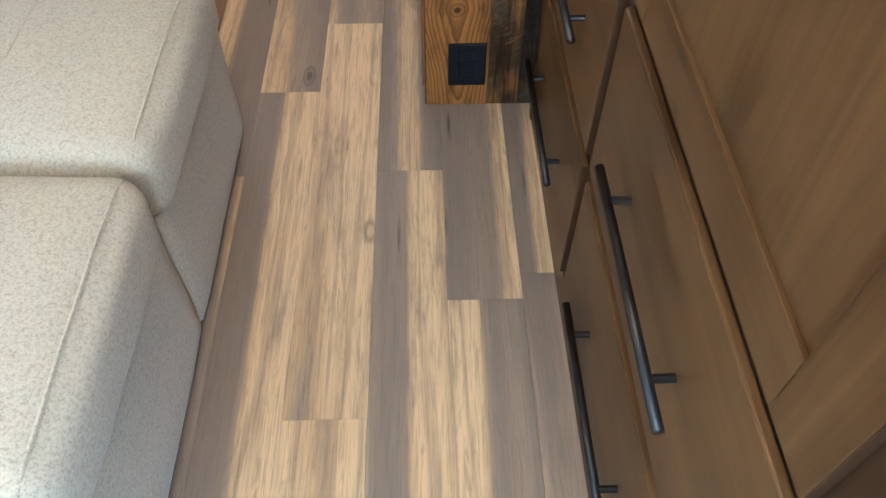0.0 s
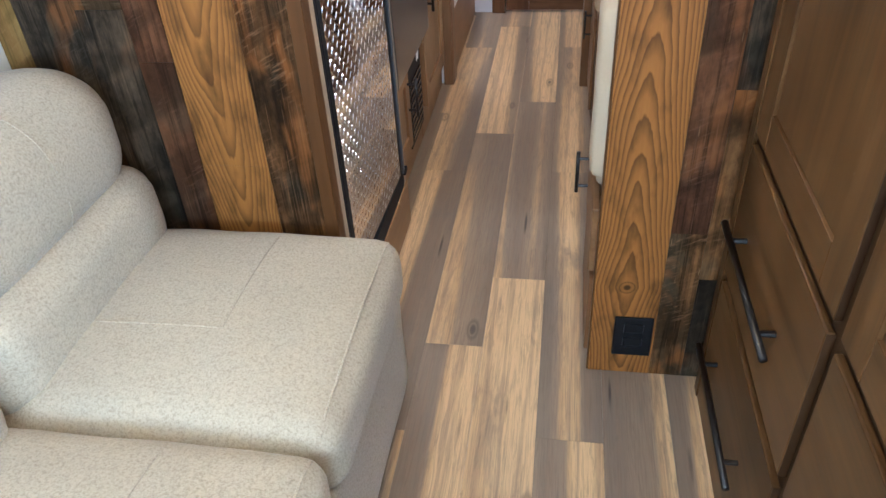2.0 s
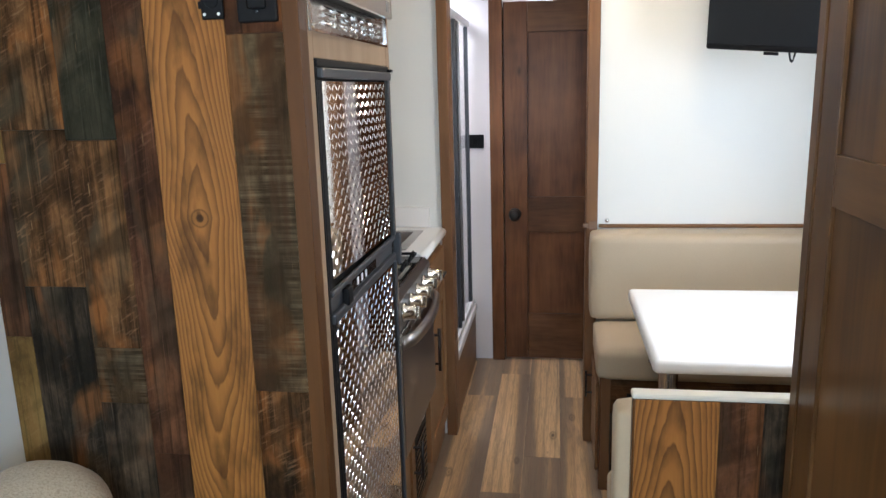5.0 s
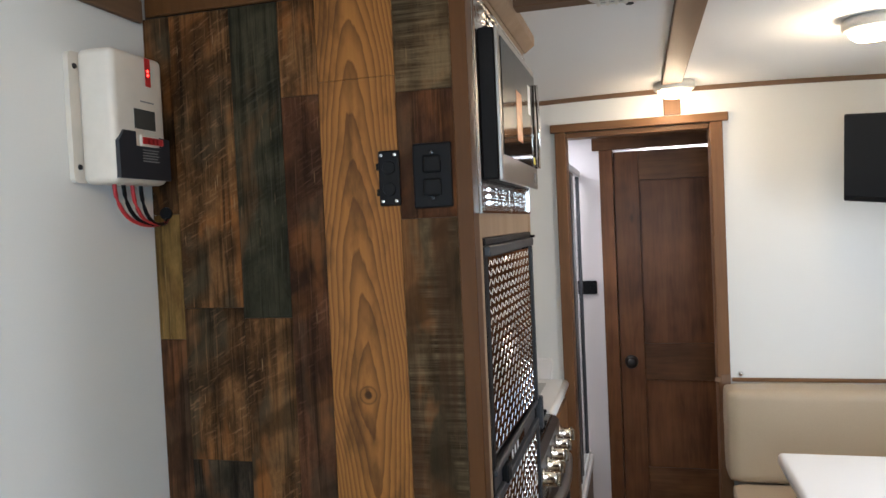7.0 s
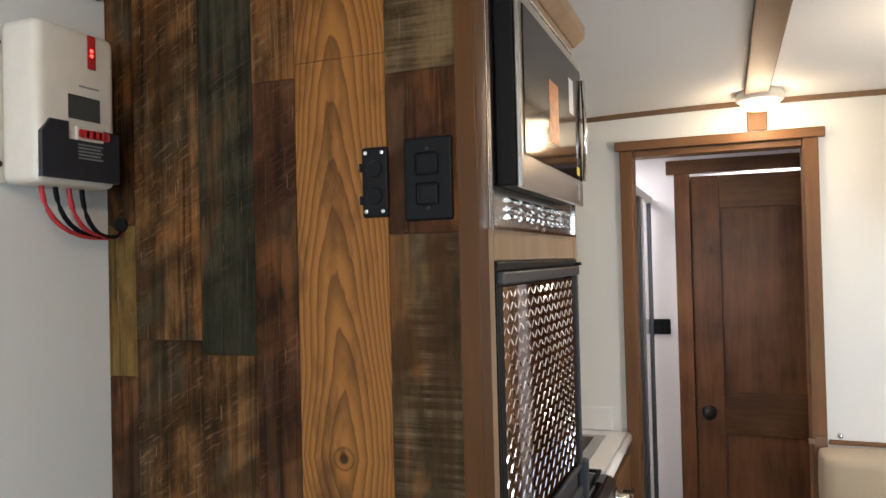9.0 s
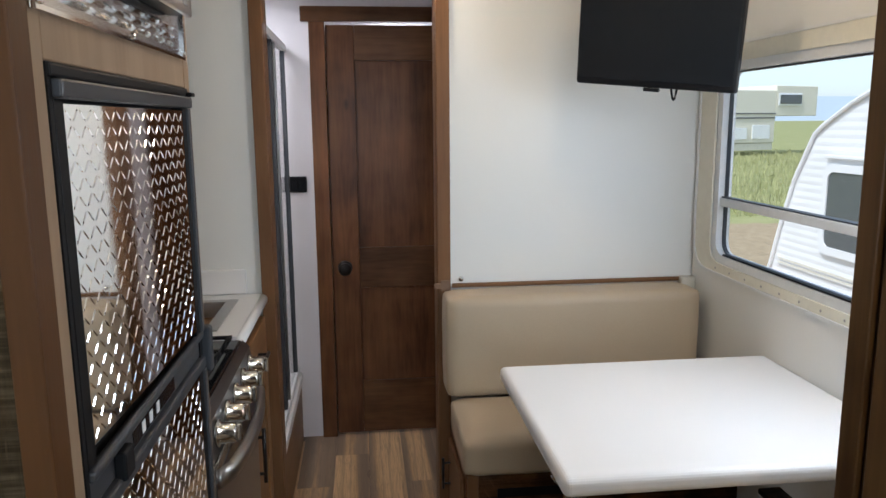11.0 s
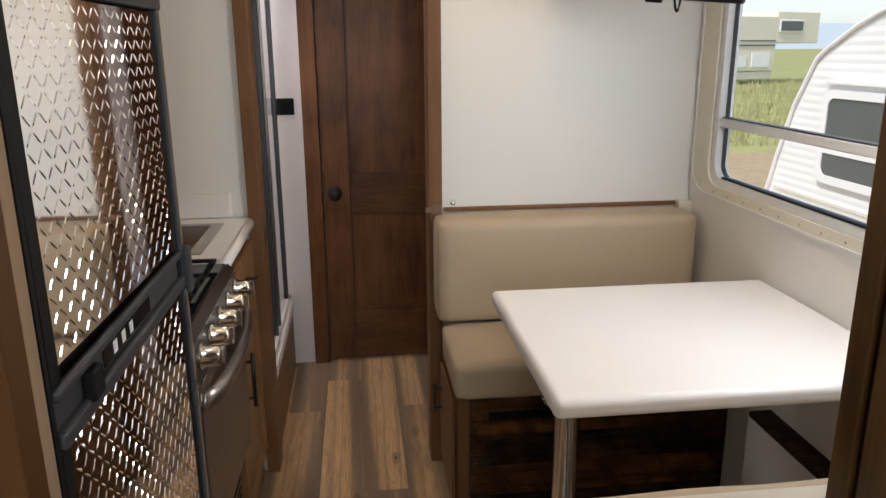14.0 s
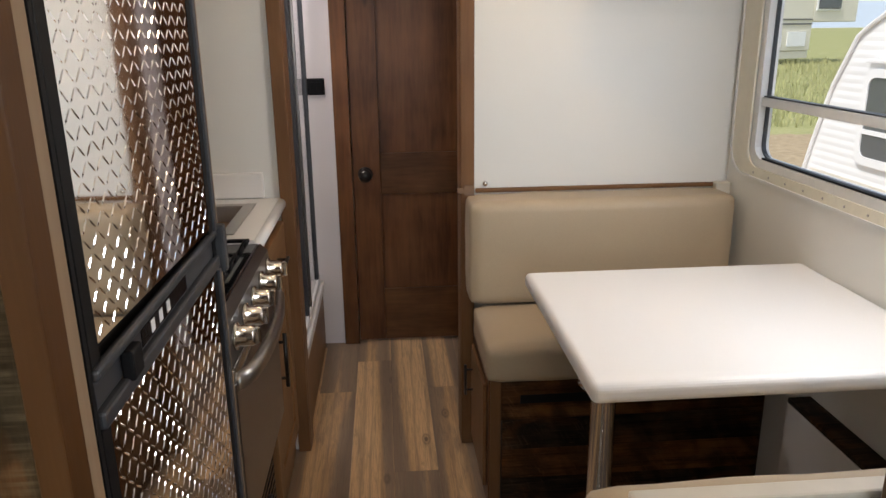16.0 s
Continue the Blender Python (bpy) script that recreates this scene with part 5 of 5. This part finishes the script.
part("core", box(TX + 0.05, TX + 2.25, 0.52, 5.0, -0.08, 1.88), trailer_white, trailer)
part("stripe", prism([(0.5, -0.20), (nose(-0.2), -0.20), (nose(-0.1), -0.098), (0.5, -0.098)], "x", TX - 0.02, TX + 2.3), trailer_red, trailer, "dark red lower stripe")
for z in (0.03, 0.07):
    part("pinstripe", box(TX - 0.026, TX - 0.0225, 0.5, nose(z) - 0.12, z, z + 0.018), trailer_cream, trailer)
part("chassis", box(TX + 0.3, TX + 2.0, 0.6, 7.6, -0.35, -0.205), tyre, trailer)
part("jack", box(TX + 1.1, TX + 1.2, 7.4, 7.5, GZ, -0.20), tyre, trailer)
for y in (3.0, 3.8):
    part("wheel", lathe([(0.30, -0.1), (0.33, -0.08), (0.33, 0.08), (0.30, 0.1)], (TX + 0.12, y, GZ + 0.33), "x", 24), tyre, trailer)
tw = part("window", ring_frame(rounded(5.95, 6.93, 0.24, 1.04, 0.12), rounded(6.02, 6.86, 0.31, 0.97, 0.08), "x", TX - 0.04, TX + 0.02), trailer_white, trailer, "white framed trailer window")
part("pane", prism(rounded(6.0, 6.88, 0.29, 0.99, 0.08), "x", TX - 0.028, TX + 0.01), trailer_glass, tw)
part("mid_rail", box(TX - 0.038, TX - 0.0285, 6.02, 6.86, 0.50, 0.54), trailer_white, tw)
part("rain_hood", box(TX - 0.06, TX - 0.02, 5.95, 6.90, 1.085, 1.115, 0.005), trailer_white, trailer)
part("marker_light", box(TX - 0.05, TX - 0.0205, 7.48, 7.62, -0.165, -0.105, 0.01), amber, trailer, "amber marker light")
edge = [(TX - 0.02, nose(z), z) for z in np.linspace(-0.1, 1.9, 24)]
part("corner_moulding", tube(edge, 0.02, 8), trailer_white, trailer)

fifth = thing("fifth_wheel_trailer", 20, 41, GZ, "weathered cream camper trailer parked in the grass", "trailer")
ux = Vector((0.93, 0.36, 0)).normalized()
uy = Vector((-ux.y, ux.x, 0))


def far_box(a0, a1, d0, d1, z0, z1):
    bm = box(a0, a1, d0, d1, z0, z1, 0.03)
    for v in bm.verts:
        v.co = Vector((19.9, 40.2, GZ)) + 1.45 * (ux * v.co.x + uy * v.co.y + Vector((0, 0, v.co.z)))
    return bm


part("body", far_box(-6, 2.9, 0, 2.4, 0.5, 2.55), trailer_cream, fifth)
part("overhang", far_box(2.91, 5.4, 0, 2.4, 1.55, 2.75), trailer_cream, fifth)
part("skirt", far_box(-6, 2.9, 0.05, 2.35, 0.2, 0.49), trailer_cream, fifth)
fw = part("window", far_box(3.0, 4.4, -0.05, 0.0, 1.95, 2.45), trailer_white, fifth)
part("pane", far_box(3.08, 4.32, -0.07, -0.052, 2.03, 2.38), trailer_glass, fw)
for z in (1.45, 1.62):
    part("pinstripe", far_box(-6, 2.9, -0.02, 0.0, z, z + 0.05), print_grey, fifth)
part("hatch", far_box(0.4, 1.3, -0.03, 0.0, 0.65, 1.1), trailer_white, fifth)
part("hatch", far_box(1.6, 2.6, -0.03, 0.0, 0.65, 1.2), trailer_white, fifth)
for x in (-2.0, -0.9):
    part("wheel", lathe([(0.38, -0.12), (0.42, -0.07), (0.42, 0.07), (0.38, 0.12)], (19.9 + 1.45 * ux.x * x, 40.1 + 1.45 * ux.y * x, GZ + 0.42), "y", 18), tyre, fifth)

rng = random.Random(4)
verts, faces = [], []
for _ in range(9000):
    y = rng.uniform(15.5, 44)
    x = y * rng.uniform(0.28, 0.95)
    h, w, a = rng.uniform(0.12, 0.45), rng.uniform(0.012, 0.03), rng.uniform(0, math.tau)
    lx, ly = rng.uniform(-0.12, 0.12), rng.uniform(-0.12, 0.12)
    k = len(verts)
    verts += [(x - w * math.cos(a), y - w * math.sin(a), GZ), (x + w * math.cos(a), y + w * math.sin(a), GZ), (x + lx, y + ly, GZ + h)]
    faces.append((k, k + 1, k + 2))
me = bpy.data.meshes.new("grass")
me.from_pydata(verts, [], faces)
me.materials.append(grass_mat)
tagged(new("grass", me), "tall pale green field grass", "grass", "", "stuff")
ridge = []
for k in range(61):
    a = -1.2 + 2.6 * k / 60
    ridge.append((2600 * math.sin(a) + 300, 2600 * math.cos(a), 95 + 45 * noise.noise(Vector((k * 0.45, 3.1, 0))) + 60 * noise.noise(Vector((k * 0.17, 7.7, 0)))))
bm = bmesh.new()
top = [bm.verts.new(p) for p in ridge]
foot = [bm.verts.new((p[0], p[1], GZ - 1)) for p in ridge]
rear = [bm.verts.new((p[0] * 1.2, p[1] * 1.2, GZ - 1)) for p in ridge]
for i in range(60):
    bm.faces.new((foot[i], foot[i + 1], top[i + 1], top[i]))
    bm.faces.new((top[i], top[i + 1], rear[i + 1], rear[i]))
tagged(part("backdrop", bm, hill_mat), "hazy blue distant mountains", "", "", "structure")

# ---- floor planks ----
floor = thing("floor", 0, 1.5, 0, "wood-look vinyl plank floor in mixed tan and grey-brown", "floor", kind="structure")
PW, PL = 0.1437, 1.127
OFFSET = {0: 0.35, 1: 0.35, 2: 0.62, 3: 0.178, 4: 0.456, 5: 0.731, 6: 0.187, 7: 0.970, 8: 1.030}
TONE = {(4, 0): -0.05, (4, 1): 0.06, (5, 0): 0.17, (5, 1): 0.0, (5, -1): 0.05, (6, 0): 0.01, (6, 1): -0.07, (7, -1): -0.04, (7, 0): -0.05, (3, 1): -0.08, (3, 0): -0.10, (8, 0): 0.02, (8, -1): -0.06, (4, 2): 0.10, (5, 2): 0.03, (6, 2): -0.03}
plank_rng = random.Random(11)
for c in range(-1, 14):
    x0 = -0.096 + PW * (c - 5)
    start = OFFSET.get(c, plank_rng.uniform(0, PL))
    for k in range(-3, 5):
        y = start + k * PL
        a, b = max(y, YB), min(y + PL, 4.69)
        xa, xb = max(x0, XL), min(x0 + PW, XR)
        shade = TONE.get((c, k), plank_rng.choice((-0.08, -0.04, 0.0, 0.04, 0.08)))
        if shade not in vinyl_floor:
            vinyl_floor[shade] = floor_vinyl(shade)
        if b - a > 0.02 and xb - xa > 0.02:
            part("plank", boxes((xa + 0.0003, xb - 0.0003, a + 0.0003, b - 0.0003, -0.0068, 0)), vinyl_floor[shade], floor)
